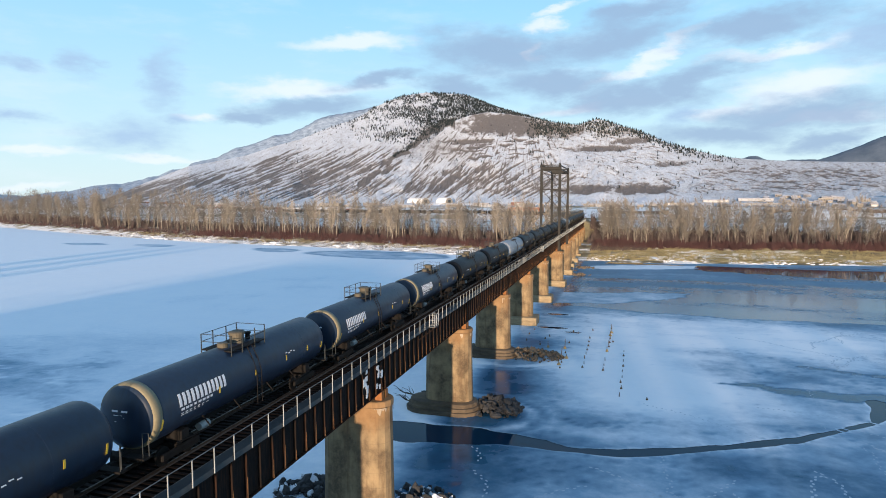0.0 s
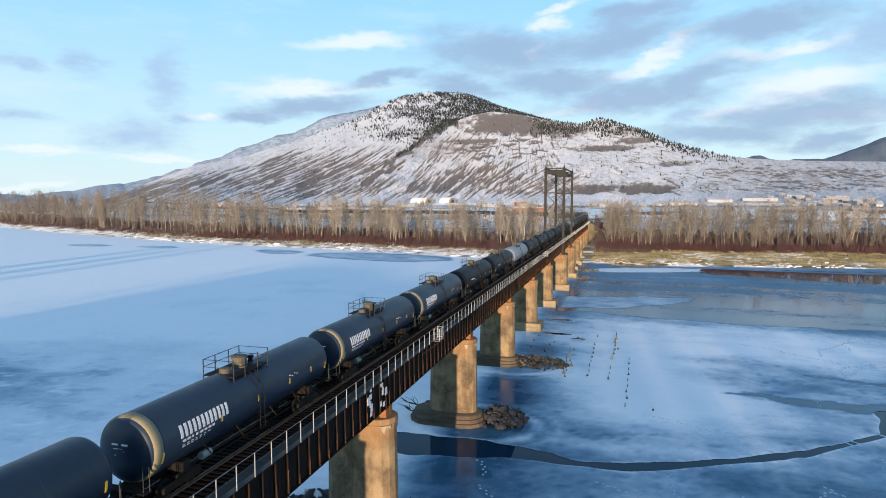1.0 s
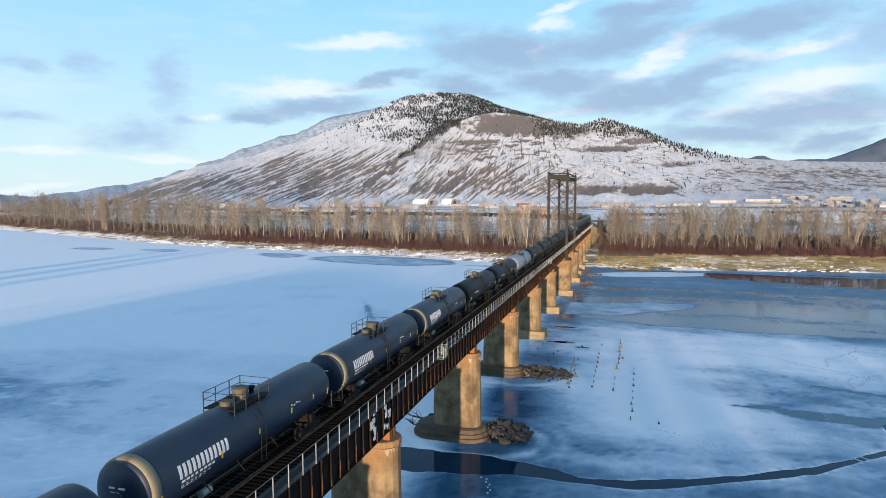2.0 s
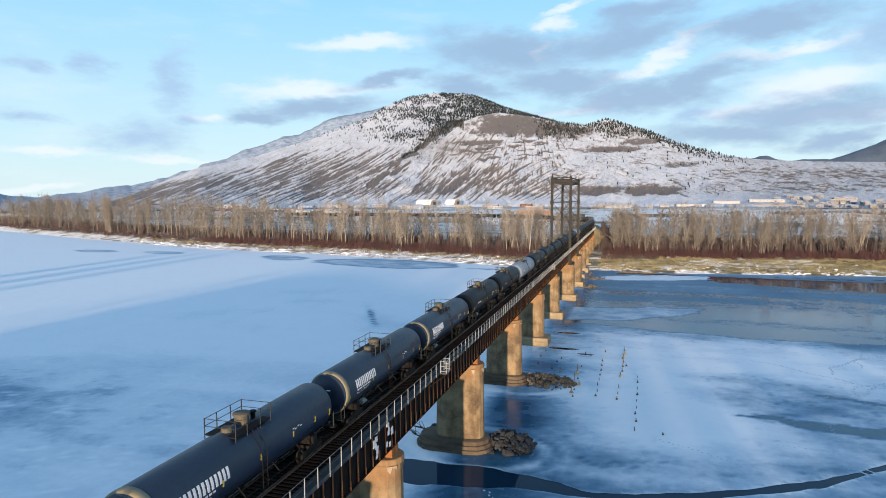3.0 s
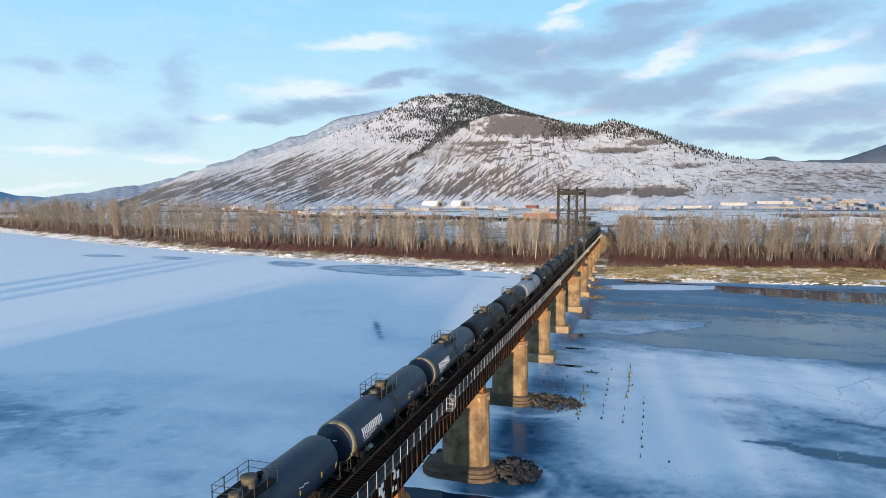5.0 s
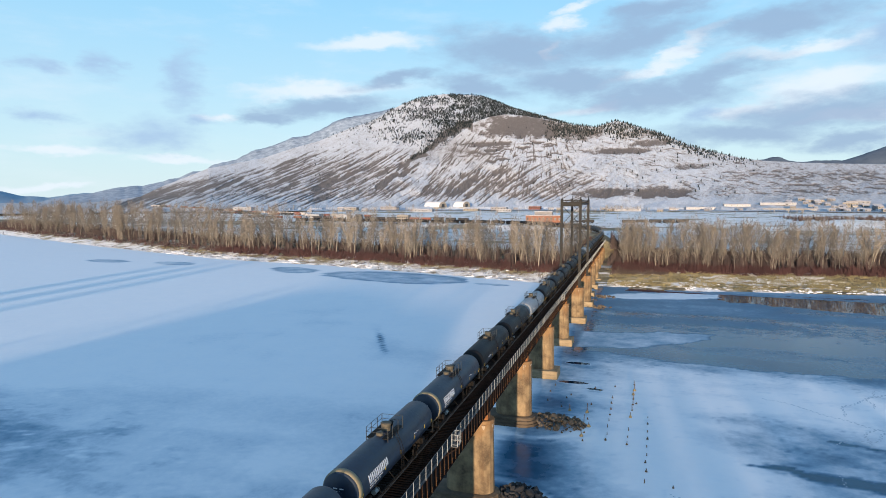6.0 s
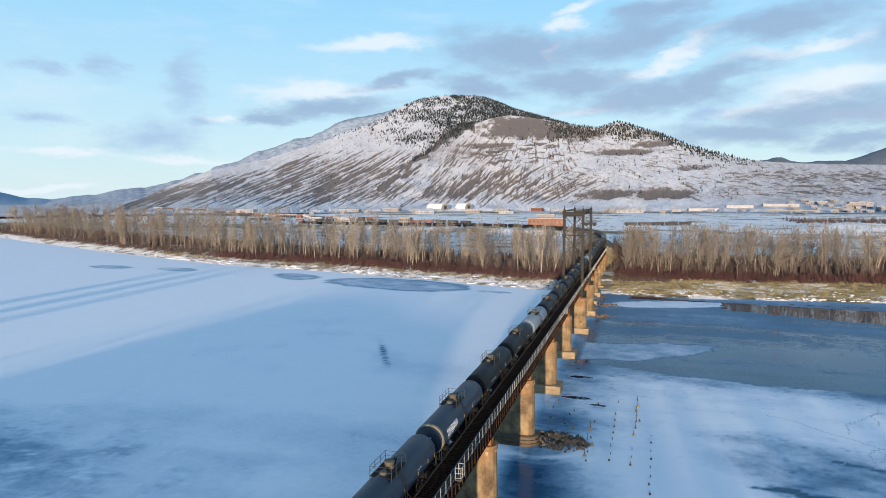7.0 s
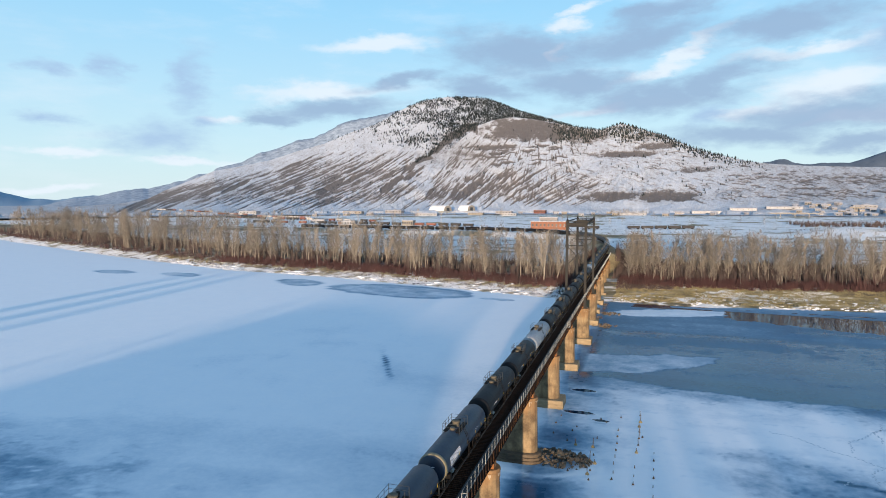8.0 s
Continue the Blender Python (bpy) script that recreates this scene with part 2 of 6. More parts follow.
M = {}
def concrete_material():
    """Board-formed concrete: lift lines, blotches, and rust washed down from the bearings."""
    m = bpy.data.materials.new("weathered_concrete")
    m.use_nodes = True
    nt = m.node_tree
    N, L = nt.nodes.new, nt.links.new
    bsdf = nt.nodes["Principled BSDF"]
    pos = N("ShaderNodeNewGeometry").outputs["Position"]
    sep = N("ShaderNodeSeparateXYZ")
    L(pos, sep.inputs[0])

    def noise(scale, stretch, detail=6):
        mp = N("ShaderNodeMapping")
        mp.inputs["Scale"].default_value = stretch
        L(pos, mp.inputs[0])
        n = N("ShaderNodeTexNoise")
        n.inputs["Scale"].default_value = scale
        n.inputs["Detail"].default_value = detail
        n.inputs["Roughness"].default_value = 0.62
        L(mp.outputs[0], n.inputs["Vector"])
        return n.outputs[0]

    def calc(op, a, b, c=None):
        n = N("ShaderNodeMath")
        n.operation = op
        for k, v in enumerate((a, b, c)):
            if v is not None:
                if isinstance(v, (int, float)):
                    n.inputs[k].default_value = v
                else:
                    L(v, n.inputs[k])
        return n.outputs[0]

    def ranged(v, lo, hi, top=1.0):
        n = N("ShaderNodeMapRange")
        n.interpolation_type = "SMOOTHSTEP"
        n.inputs["From Min"].default_value, n.inputs["From Max"].default_value, n.inputs["To Max"].default_value = lo, hi, top
        L(v, n.inputs["Value"])
        return n.outputs[0]

    def blend(f, a, b):
        n = N("ShaderNodeMix")
        n.data_type = "RGBA"
        L(f, n.inputs[0])
        for k, v in ((6, a), (7, b)):
            if isinstance(v, tuple):
                n.inputs[k].default_value = (*v, 1)
            else:
                L(v, n.inputs[k])
        return n.outputs[2]

    blotch, grain, drip, wash = noise(0.5, (1, 1, 0.8)), noise(4.0, (1, 1, 1), 4), noise(1.6, (1, 1, 0.1)), noise(0.8, (1, 1, 0.35))
    col = blend(ranged(blotch, 0.32, 0.68), (0.07, 0.047, 0.025), (0.26, 0.187, 0.1))
    col = blend(calc("MULTIPLY", ranged(grain, 0.4, 0.7), 0.35), col, (0.22, 0.152, 0.085))
    # pour lines every 1.25 m
    saw = calc("ABSOLUTE", calc("SUBTRACT", calc("FRACT", calc("ADD", calc("MULTIPLY", sep.outputs[2], 0.8), calc("MULTIPLY", grain, 0.06)), 0.0), 0.5), 0.0)
    col = blend(calc("MULTIPLY", ranged(saw, 0.47, 0.495), 0.4), col, (0.11, 0.08, 0.05))
    # rust running down from the bearings
    rust = ranged(calc("ADD", sep.outputs[2], calc("MULTIPLY", calc("SUBTRACT", wash, 0.5), 9.0)), 7.2, 10.6, 0.6)
    col = blend(rust, col, (0.23, 0.12, 0.045))
    col = blend(calc("MULTIPLY", ranged(drip, 0.52, 0.68), 0.55), col, (0.1, 0.058, 0.028))
    L(col, bsdf.inputs["Base Color"])
    bsdf.inputs["Roughness"].default_value = 0.88
    bp = N("ShaderNodeBump")
    bp.inputs["Strength"].default_value, bp.inputs["Distance"].default_value = 0.6, 0.05
    L(grain, bp.inputs["Height"])
    L(bp.outputs[0], bsdf.inputs["Normal"])
    return m


M["concrete"] = concrete_material()
M["footing"] = material("stained_footing", (0.03, 0.023, 0.017), (0.15, 0.11, 0.07), 0.6, 0.85, bump=0.7, where="World", stretch=(0.7, 0.7, 2.5))
M["footing_pale"] = material("pale_footing", (0.13, 0.095, 0.055), (0.36, 0.28, 0.17), 0.6, 0.85, bump=0.6, where="World", stretch=(0.7, 0.7, 2.5))
M["lime"] = material("lime_crust", (0.2, 0.15, 0.1), (0.42, 0.34, 0.25), 1.5, 0.85, where="World")
M["girder"] = material("rusted_girder_steel", (0.005, 0.0045, 0.0045), (0.018, 0.012, 0.01), 0.6, 0.8, 0.1, bump=0.4, where="World", spec=0.15, streak=((0.06, 0.024, 0.011), 1.4, 0.45))
M["rust"] = material("rust_run", (0.14, 0.05, 0.014), (0.3, 0.13, 0.04), 2.0, 0.85, where="World")
M["tower_steel"] = material("dark_tower_steel", (0.007, 0.0075, 0.0075), (0.024, 0.023, 0.021), 0.6, 0.7, 0.3, where="World")
M["galv"] = material("galvanised_steel", (0.2, 0.22, 0.22), (0.4, 0.42, 0.41), 1.5, 0.6, 0.2, bump=0.1, where="World")
M["channel"] = material("dull_steel_channel", (0.03, 0.034, 0.036), (0.09, 0.095, 0.095), 1.2, 0.65, 0.2, bump=0.1, where="World")
M["grating"] = material("walkway_grating", (0.014, 0.02, 0.024), (0.045, 0.058, 0.064), 1.0, 0.7, 0.2, bump=0.5, fine=30, where="World", spec=0.2)
M["tie"] = material("creosoted_tie_wood", (0.004, 0.0032, 0.003), (0.014, 0.009, 0.007), 1.2, 0.85, bump=0.5, vary=0.3, spec=0.1)
M["rail"] = material("rail_steel", (0.03, 0.021, 0.016), (0.085, 0.062, 0.048), 1.0, 0.5, 0.5, where="World")
M["tank_grey"] = material("slate_tank_paint", (0.0072, 0.015, 0.031), (0.0145, 0.028, 0.052), 0.5, 0.42, bump=0.05, fine=5, vary=0.1, streak=((0.012, 0.016, 0.024), 1.0, 0.6))
M["tank_black"] = material("black_tank_paint", (0.003, 0.0034, 0.0046), (0.0085, 0.009, 0.0105), 0.5, 0.5, bump=0.05, fine=5, vary=0.15, spec=0.2)
M["tank_light"] = material("pale_grey_tank_paint", (0.2, 0.22, 0.24), (0.34, 0.36, 0.38), 0.5, 0.5, bump=0.05, fine=5, streak=((0.1, 0.1, 0.1), 1.0, 0.5))
M["band"] = material("cream_band_paint", (0.13, 0.11, 0.065), (0.25, 0.215, 0.135), 1.0, 0.6, bump=0.05)
M["white_paint"] = material("white_stencil_paint", (0.55, 0.56, 0.58), (0.8, 0.8, 0.8), 2.0, 0.6, bump=0)
M["yellow_paint"] = material("yellow_reflector_paint", (0.5, 0.32, 0.02), (0.72, 0.5, 0.05), 2.0, 0.5, bump=0)
M["running_gear"] = material("grimy_running_gear", (0.0045, 0.0042, 0.004), (0.016, 0.014, 0.013), 1.5, 0.78, 0.2, bump=0.3, spec=0.2)
M["guard"] = material("dark_guard_rail_paint", (0.012, 0.015, 0.016), (0.04, 0.046, 0.046), 1.5, 0.6, 0.2, bump=0.1)
M["manway"] = material("grimy_manway_paint", (0.045, 0.04, 0.03), (0.115, 0.1, 0.07), 2.0, 0.7, bump=0.2)
M["rock"] = material("dark_riprap_rock", (0.013, 0.014, 0.016), (0.05, 0.049, 0.049), 0.8, 0.85, bump=0.6, vary=0.35)
M["rock_warm"] = material("tan_riprap_rock", (0.05, 0.04, 0.03), (0.17, 0.135, 0.095), 0.8, 0.85, bump=0.6, vary=0.3)
M["bark"] = material("pale_cottonwood_bark", (0.17, 0.148, 0.118), (0.38, 0.34, 0.275), 0.9, 0.9, bump=0.3, vary=0.2)
M["twig"] = material("bare_twigs", (0.12, 0.105, 0.088), (0.33, 0.295, 0.245), 0.5, 0.9, bump=0, vary=0.25)
M["red_shrub"] = material("red_osier_stems", (0.022, 0.012, 0.013), (0.085, 0.038, 0.036), 0.12, 0.9, bump=0, where="World")
M["pine"] = material("dark_pine_needles", (0.008, 0.014, 0.018), (0.02, 0.028, 0.028), 0.02, 0.9, bump=0, where="World")
M["dry_grass"] = material("dry_bank_grass", (0.1, 0.085, 0.042), (0.33, 0.285, 0.15), 0.1, 0.95, bump=0, where="World")
M["brush"] = material("dark_underbrush", (0.034, 0.025, 0.025), (0.09, 0.068, 0.062), 0.15, 0.9, bump=0, where="World")
M["dark_rail"] = material("weathered_pipe_rail", (0.1, 0.1, 0.1), (0.22, 0.22, 0.21), 1.5, 0.6, 0.2, where="World")
M["log"] = material("old_piling_wood", (0.045, 0.032, 0.02), (0.15, 0.1, 0.055), 2.0, 0.85)
M["snow"] = material("snow", (0.5, 0.52, 0.56), (0.68, 0.69, 0.72), 0.6, 0.7, bump=0.3, where="World")
M["driftwood"] = material("wet_driftwood", (0.02, 0.016, 0.012), (0.07, 0.05, 0.035), 2.0, 0.8)


# ---- mesh helpers ----
def mesh_of(name, verts, faces, mat, smooth=False, attr=None):
    me = bpy.data.meshes.new(name)
    me.from_pydata([tuple(map(float, v)) for v in verts], [], [tuple(map(int, f)) for f in faces])
    me.materials.append(mat)
    if smooth:
        me.polygons.foreach_set("use_smooth", [True] * len(me.polygons))
    if attr:
        for key, vals in attr.items():
            at = me.attributes.new(key, "FLOAT", "POINT")
            at.data.foreach_set("value", np.asarray(vals, dtype=np.float32))
    me.update()
    return me


def thing(name, label, category, group="", kind="", at=None):
    """An Empty that carries the parts of one thing."""
    return tagged(place(new(name), at), label, category, group, kind)


def place(ob, m):
    if m is not None:
        ob.matrix_basis = m
    return ob


def child(name, me, parent, m=None, label=""):
    ob = new(name, me)
    ob.parent = parent
    place(ob, m)
    return tagged(ob, label)


class Build:
    """Collects boxes, tubes and lathes into one mesh."""

    def __init__(self):
        self.v, self.f = [], []

    def add(self, verts, faces):
        o = len(self.v)
        self.v += [tuple(p) for p in verts]
        self.f += [tuple(i + o for i in f) for f in faces]
        return self

    def box(self, x0, x1, y0, y1, z0, z1, bevel=0.0):
        if bevel:
            b = bevel
            ring = lambda z, i: [(x0 + b + i, y0 + i, z), (x1 - b - i, y0 + i, z), (x1 - i, y0 + b + i, z), (x1 - i, y1 - b - i, z),
                                 (x1 - b - i, y1 - i, z), (x0 + b + i, y1 - i, z), (x0 + i, y1 - b - i, z), (x0 + i, y0 + b + i, z)]
            return self.loft([ring(z0, b), ring(z0 + b, 0), ring(z1 - b, 0), ring(z1, b)])
        v = [(x, y, z) for z in (z0, z1) for x, y in ((x0, y0), (x1, y0), (x1, y1), (x0, y1))]
        return self.add(v, [(3, 2, 1, 0), (4, 5, 6, 7), (0, 1, 5, 4), (1, 2, 6, 5), (2, 3, 7, 6), (3, 0, 4, 7)])

    def loft(self, rings, caps=True):
        n, o = len(rings[0]), len(self.v)
        for r in rings:
            self.v += [tuple(p) for p in r]
        for k in range(len(rings) - 1):
            for i in range(n):
                j = (i + 1) % n
                self.f.append((o + k * n + i, o + k * n + j, o + (k + 1) * n + j, o + (k + 1) * n + i))
        if caps:
            self.f.append(tuple(o + i for i in reversed(range(n))))
            self.f.append(tuple(o + (len(rings) - 1) * n + i for i in range(n)))
        return self

    def tube(self, pts, r, n=6, r1=None, caps=True):
        pts = [Vector(p) for p in pts]
        rings = []
        for k, p in enumerate(pts):
            d = (pts[min(k + 1, len(pts) - 1)] - pts[max(k - 1, 0)]).normalized()
            a = d.cross(Vector((0, 0, 1)) if abs(d.z) < 0.9 else Vector((1, 0, 0))).normalized()
            b = d.cross(a)
            q = r if r1 is None else r + (r1 - r) * k / (len(pts) - 1)
            rings.append([p + (a * math.cos(t) + b * math.sin(t)) * q for t in (2 * math.pi * i / n for i in range(n))])
        return self.loft(rings, caps)

    def beam(self, p, q, w, h):
        """A straight bar of rectangular section."""
        p, q = Vector(p), Vector(q)
        d = (q - p).normalized()
        a = d.cross(Vector((0, 0, 1)) if abs(d.z) < 0.95 else Vector((0, 1, 0))).normalized() * w / 2
        b = d.cross(a).normalized() * h / 2
        return self.loft([[e + a + b, e - a + b, e - a - b, e + a - b] for e in (p, q)])

    def lathe_y(self, profile, n=28, cx=0.0, cz=0.0):
        """Rings round an axis along y; profile rows are (y, radius)."""
        return self.loft([[(cx + r * math.cos(2 * math.pi * i / n), y, cz + r * math.sin(2 * math.pi * i / n)) for i in range(n)] for y, r in profile])

    def lathe_z(self, profile, n=16, cx=0.0, cy=0.0):
        return self.loft([[(cx + r * math.cos(2 * math.pi * i / n), cy + r * math.sin(2 * math.pi * i / n), z) for i in range(n)] for z, r in profile])

    def mesh(self, name, mat, smooth=False):
        return mesh_of(name, self.v, self.f, mat, smooth)


def lattice(ix, iy, seed):
    h = (ix * 374761393 + iy * 668265263 + seed * 982451653) & 0xFFFFFFFF
    h = ((h ^ (h >> 13)) * 1274126177) & 0xFFFFFFFF
    return ((h ^ (h >> 16)) & 0xFFFF) / 65535.0


def value_noise(x, y, seed=0):
    ix, iy = np.floor(x).astype(np.int64), np.floor(y).astype(np.int64)
    fx, fy = x - ix, y - iy
    fx, fy = fx * fx * (3 - 2 * fx), fy * fy * (3 - 2 * fy)
    a, b = lattice(ix, iy, seed), lattice(ix + 1, iy, seed)
    c, d = lattice(ix, iy + 1, seed), lattice(ix + 1, iy + 1, seed)
    return (a * (1 - fx) + b * fx) * (1 - fy) + (c * (1 - fx) + d * fx) * fy


def fbm(x, y, seed=0, octaves=5, gain=0.5):
    x, y = np.asarray(x, float), np.asarray(y, float)
    total, amp, norm = 0.0, 1.0, 0.0
    for o in range(octaves):
        total = total + amp * value_noise(x * 2.03 ** o + 17.3 * o, y * 2.03 ** o - 9.1 * o, seed + o)
        norm += amp
        amp *= gain
    return total / norm


def step(v, lo, hi):
    t = np.clip((np.asarray(v, float) - lo) / (hi - lo), 0, 1)
    return t * t * (3 - 2 * t)


def grid_mesh(name, xs, ys, height, mat, attr, keep=None):
    X, Y = np.meshgrid(xs, ys)
    Z = height(X, Y)
    n = len(xs)
    verts = np.stack([X, Y, Z], -1).reshape(-1, 3)
    i = np.arange(len(ys) - 1)[:, None] * n + np.arange(n - 1)[None]
    faces = np.stack([i, i + 1, i + 1 + n, i + n], -1).reshape(-1, 4)
    return mesh_of(name, verts, faces, mat, True, {k: f(X, Y, Z).ravel() for k, f in attr.items()})


def spaced(*pieces):
    """Coordinates with a spacing of its own in each stretch: (from, to, step)."""
    out = []
    for a, b, s in pieces:
        out += list(np.arange(a, b, s))
    return np.array(out + [pieces[-1][1]])


# ---- the railway's line ----
DECK = 15.3          # top of rail


LEAN = 0.66          # the bridge heads this many degrees to the left of +y


def on_bridge(x, s, z=0.0):
    """A pose s metres along the bridge and x metres to the right of its centre line."""
    return pose(0.15, 0, 0, 0, 0, LEAN) @ pose(x, s, z)


def track(s):
    """Centre line at s metres: x, y, heading to the left in degrees, height."""
    x, y, heading, z = line_shape(s)
    p = on_bridge(x, y).translation
    return p.x, p.y, heading + LEAN, z


def line_shape(s):
    """The same before it is turned to the bridge's heading."""
    z = DECK - 5.0 * float(step(s, 345, 620))
    if s < 335:
        return 0.0, s, 0.0, z
    r1, r2, a1 = 820.0, 140.0, 215 / 820.0
    if s < 550:
        a = (s - 335) / r1
        return -r1 * (1 - math.cos(a)), 335 + r1 * math.sin(a), math.degrees(a), z
    x1, y1 = -r1 * (1 - math.cos(a1)), 335 + r1 * math.sin(a1)
    a = a1 + (s - 550) / r2
    top = radians(86)
    b = min(a, top)
    x2, y2 = x1 - r2 * (math.cos(a1) - math.cos(b)), y1 + r2 * (math.sin(b) - math.sin(a1))
    if a > top:
        d = (a - top) * r2
        x2, y2 = x2 - d * math.sin(top), y2 + d * math.cos(top)
    return x2, y2, math.degrees(b), z


# ---- ground ----
SHORE = np.array([(-4800, 1700), (-1500, 860), (-800, 545), (-622, 464), (-390, 372), (-235, 318), (-150, 305), (-74, 285), (-43, 276), (-19, 271),
                  (0, 270), (13, 267), (53, 268), (108, 276), (200, 292), (420, 330), (4800, 1000)], float)
SOUTH = -95.0
LINE = np.array([track(s)[:2] + (track(s)[3],) for s in np.arange(285, 1000, 6.0)])


def inland(x, y):
    return y - np.interp(x, SHORE[:, 0], SHORE[:, 1])


def ground_height(x, y):
    d = inland(x, y) + (fbm(x / 14, y / 14, 3) - 0.5) * 5
    d = np.where(d > 0, d * (1 + 0.9 * step(-x, 4, 14) * (1 - step(d, 30, 80))), d)
    z = np.interp(d, [-12, -2, 1, 10, 20, 34, 80, 400, 1200], [-2.2, -0.6, 0.15, 1.0, 2.0, 4.0, 4.6, 5.5, 8])
    z = z + (fbm(x / 9, y / 9, 5) - 0.5) * 1.1 * step(d, 0, 12) + (fbm(x / 90, y / 90, 7) - 0.5) * 1.5 * step(d, 30, 90)
    near = SOUTH - y + 0 * x + (fbm(x / 20, y / 20, 9) - 0.5) * 8
    # an unseen bluff is added to the near bank, shaped to shade the ice
    crest = np.interp(x, [-420, -300, -135, -125, -103, -83, -60, -35, -8, 4, 11, 17, 60, 120, 300], [9, 7, 5, 7, 13.5, 22, 23.5, 22, 20, 14, 5, 0, 0, 4, 6]) + 1.5 * (fbm(x / 7, y / 60, 13) - 0.5)
    z = np.maximum(z, np.interp(near, [-10, 0, 20], [-2.2, 0.2, 4]) + crest * step(near, 18, 56))
    # snow-covered bluff beside the freight yard
    z = z + 9 * np.exp(-(((x - 235) / 55) ** 2 + ((y - 760) / 70) ** 2))
    # railway embankment
    far = (y > 280) & (y < 760) & (x < 40) & (x > -700)
    if far.any():
        px, py = x[far], y[far]
        dist = np.full(px.shape, 1e9)
        top = np.zeros(px.shape)
        for lx, ly, lz in LINE:
            dd = np.hypot(px - lx, py - ly)
            hit = dd < dist
            dist[hit], top[hit] = dd[hit], lz - 0.7
        z[far] = np.maximum(z[far], np.minimum(top, top - (dist - 4.0) * 0.85) * step(py, 336, 350) - 3 * (1 - step(py, 336, 350)))
    return z


def ground_cover(x, y, z):
    d = inland(x, y) + (fbm(x / 14, y / 14, 3) - 0.5) * 5
    n = fbm(x / 7, y / 3.0, 21, 6, 0.6)
    right = step(x, -6, 10)
    c = 0.22 + 0.8 * (fbm(x / 30, y / 18, 31, 7, 0.68) - 0.5) + 0.22 * step(fbm(x / 40, y / 22, 35, 6, 0.65), 0.55, 0.6) * step(d, 100, 200)
    bank = 0.6 + 1.3 * (n - 0.5) - 0.6 * step(fbm(x / 11, y / 3.5, 23, 5, 0.62), 0.53, 0.58)
    left_bank = 0.2 + 1.6 * (n - 0.5) + 0.25 * step(d, 9, 15)
    c = np.where((d > -3) & (d < 36), bank * right + left_bank * (1 - right), c)
    wood = np.exp(-((d - 62) / 32) ** 2)
    c = c + wood * (0.45 + 0.5 * (fbm(x / 16, y / 16, 33) - 0.5))
    yard = np.exp(-((y - 690) / 40) ** 2) * step(-x, -60, 40)
    c = c + yard * 0.3 + 0.18 * np.exp(-((y - 1400) / 120) ** 2)
    # dry grass and tracks show through the thin snow of the flats
    c = c + step(d, 110, 170) * (0.34 * step(fbm(x / 90, y / 30, 37, 5, 0.6), 0.55, 0.66) - 0.16)
    # brown earth on the sides of the embankment
    side = step(y, 318, 332) * (1 - step(y, 480, 560)) * np.exp(-((x + 4 + 0.00045 * np.maximum(y - 335, 0) ** 2) / 17) ** 2)
    c = c * (1 - side) + side * (0.82 + 1.1 * (n - 0.5))
    return np.clip(c, 0, 1)


M["ground"] = attribute_material("winter_ground", "cover", [(0.0, (0.9, 0.89, 0.88)), (0.3, (0.76, 0.74, 0.71)), (0.42, (0.4, 0.36, 0.28)), (0.6, (0.25, 0.215, 0.12)), (0.8, (0.15, 0.125, 0.075)), (1.0, (0.1, 0.078, 0.06))], 0.25, 0.9, 1.0, 0.36, bump_m=1.3)
ground = new("ground", grid_mesh("ground", spaced((-4700, -1500, 160), (-1500, -640, 24), (-640, -330, 5), (-330, 140, 2.2), (140, 420, 6), (420, 1500, 40), (1500, 4700, 160)),
                                 spaced((-900, -180, 60), (-180, -80, 4), (-80, 250, 30), (250, 345, 1.8), (345, 480, 4), (480, 800, 8), (800, 1600, 25), (1600, 4800, 120)),
                                 ground_height, M["ground"], {"cover": ground_cover}))
tagged(ground, "snow-dusted river flat with dry grass banks and brown earth", "ground", kind="structure")


# ---- frozen river ----
def segment_distance(x, y, a, b):
    ax, ay, bx, by = *a, *b
    t = np.clip(((x - ax) * (bx - ax) + (y - ay) * (by - ay)) / ((bx - ax) ** 2 + (by - ay) ** 2), 0, 1)
    return np.hypot(x - ax - t * (bx - ax), y - ay - t * (by - ay)), t


LEAD = [(-9, 60, 1.6), (-3, 58.5, 3.0), (5, 59.5, 2.6), (9, 59.8, 1.6), (15.2, 58.6, 0.95), (21.1, 59.2, 0.95), (27, 61.7, 0.7), (33.2, 64.7, 0.65), (39.6, 68.2, 0.65), (45.4, 72.8, 0.65), (51, 77.5, 0.7), (53, 82, 0.9), (54, 86, 1.3)]
BACKWATER = [(34.7, 89.6, 0.25), (40, 89.9, 0.8), (44, 88, 1.6), (50, 87.6, 1.6), (55.6, 88, 2.2), (75, 86, 4.5), (100, 84, 6)]
SLOT = [(49, 103, 0.3), (53.7, 101.8, 0.8), (57.2, 100.5, 0.8), (62, 99, 0.4)]
TONGUE = [(2, 164, 10), (14, 166, 9), (26, 172, 7), (34, 176, 4), (39, 180, 0.6)]
SHELF = [(6, 242, 2.5), (14, 245, 6.5), (30, 249, 8), (44, 254, 5), (53, 257, 2)]
STRIP = [(30, 264, 2.0), (60, 261, 2.2), (100, 258, 2.5), (160, 268, 4)]


def along(x, y, rows):
    best = np.full(x.shape, 1e9)
    for (ax, ay, aw), (bx, by, bw) in zip(rows, rows[1:]):
        d, t = segment_distance(x, y, (ax, ay), (bx, by))
        best = np.minimum(best, d - (aw + (bw - aw) * t))
    return best


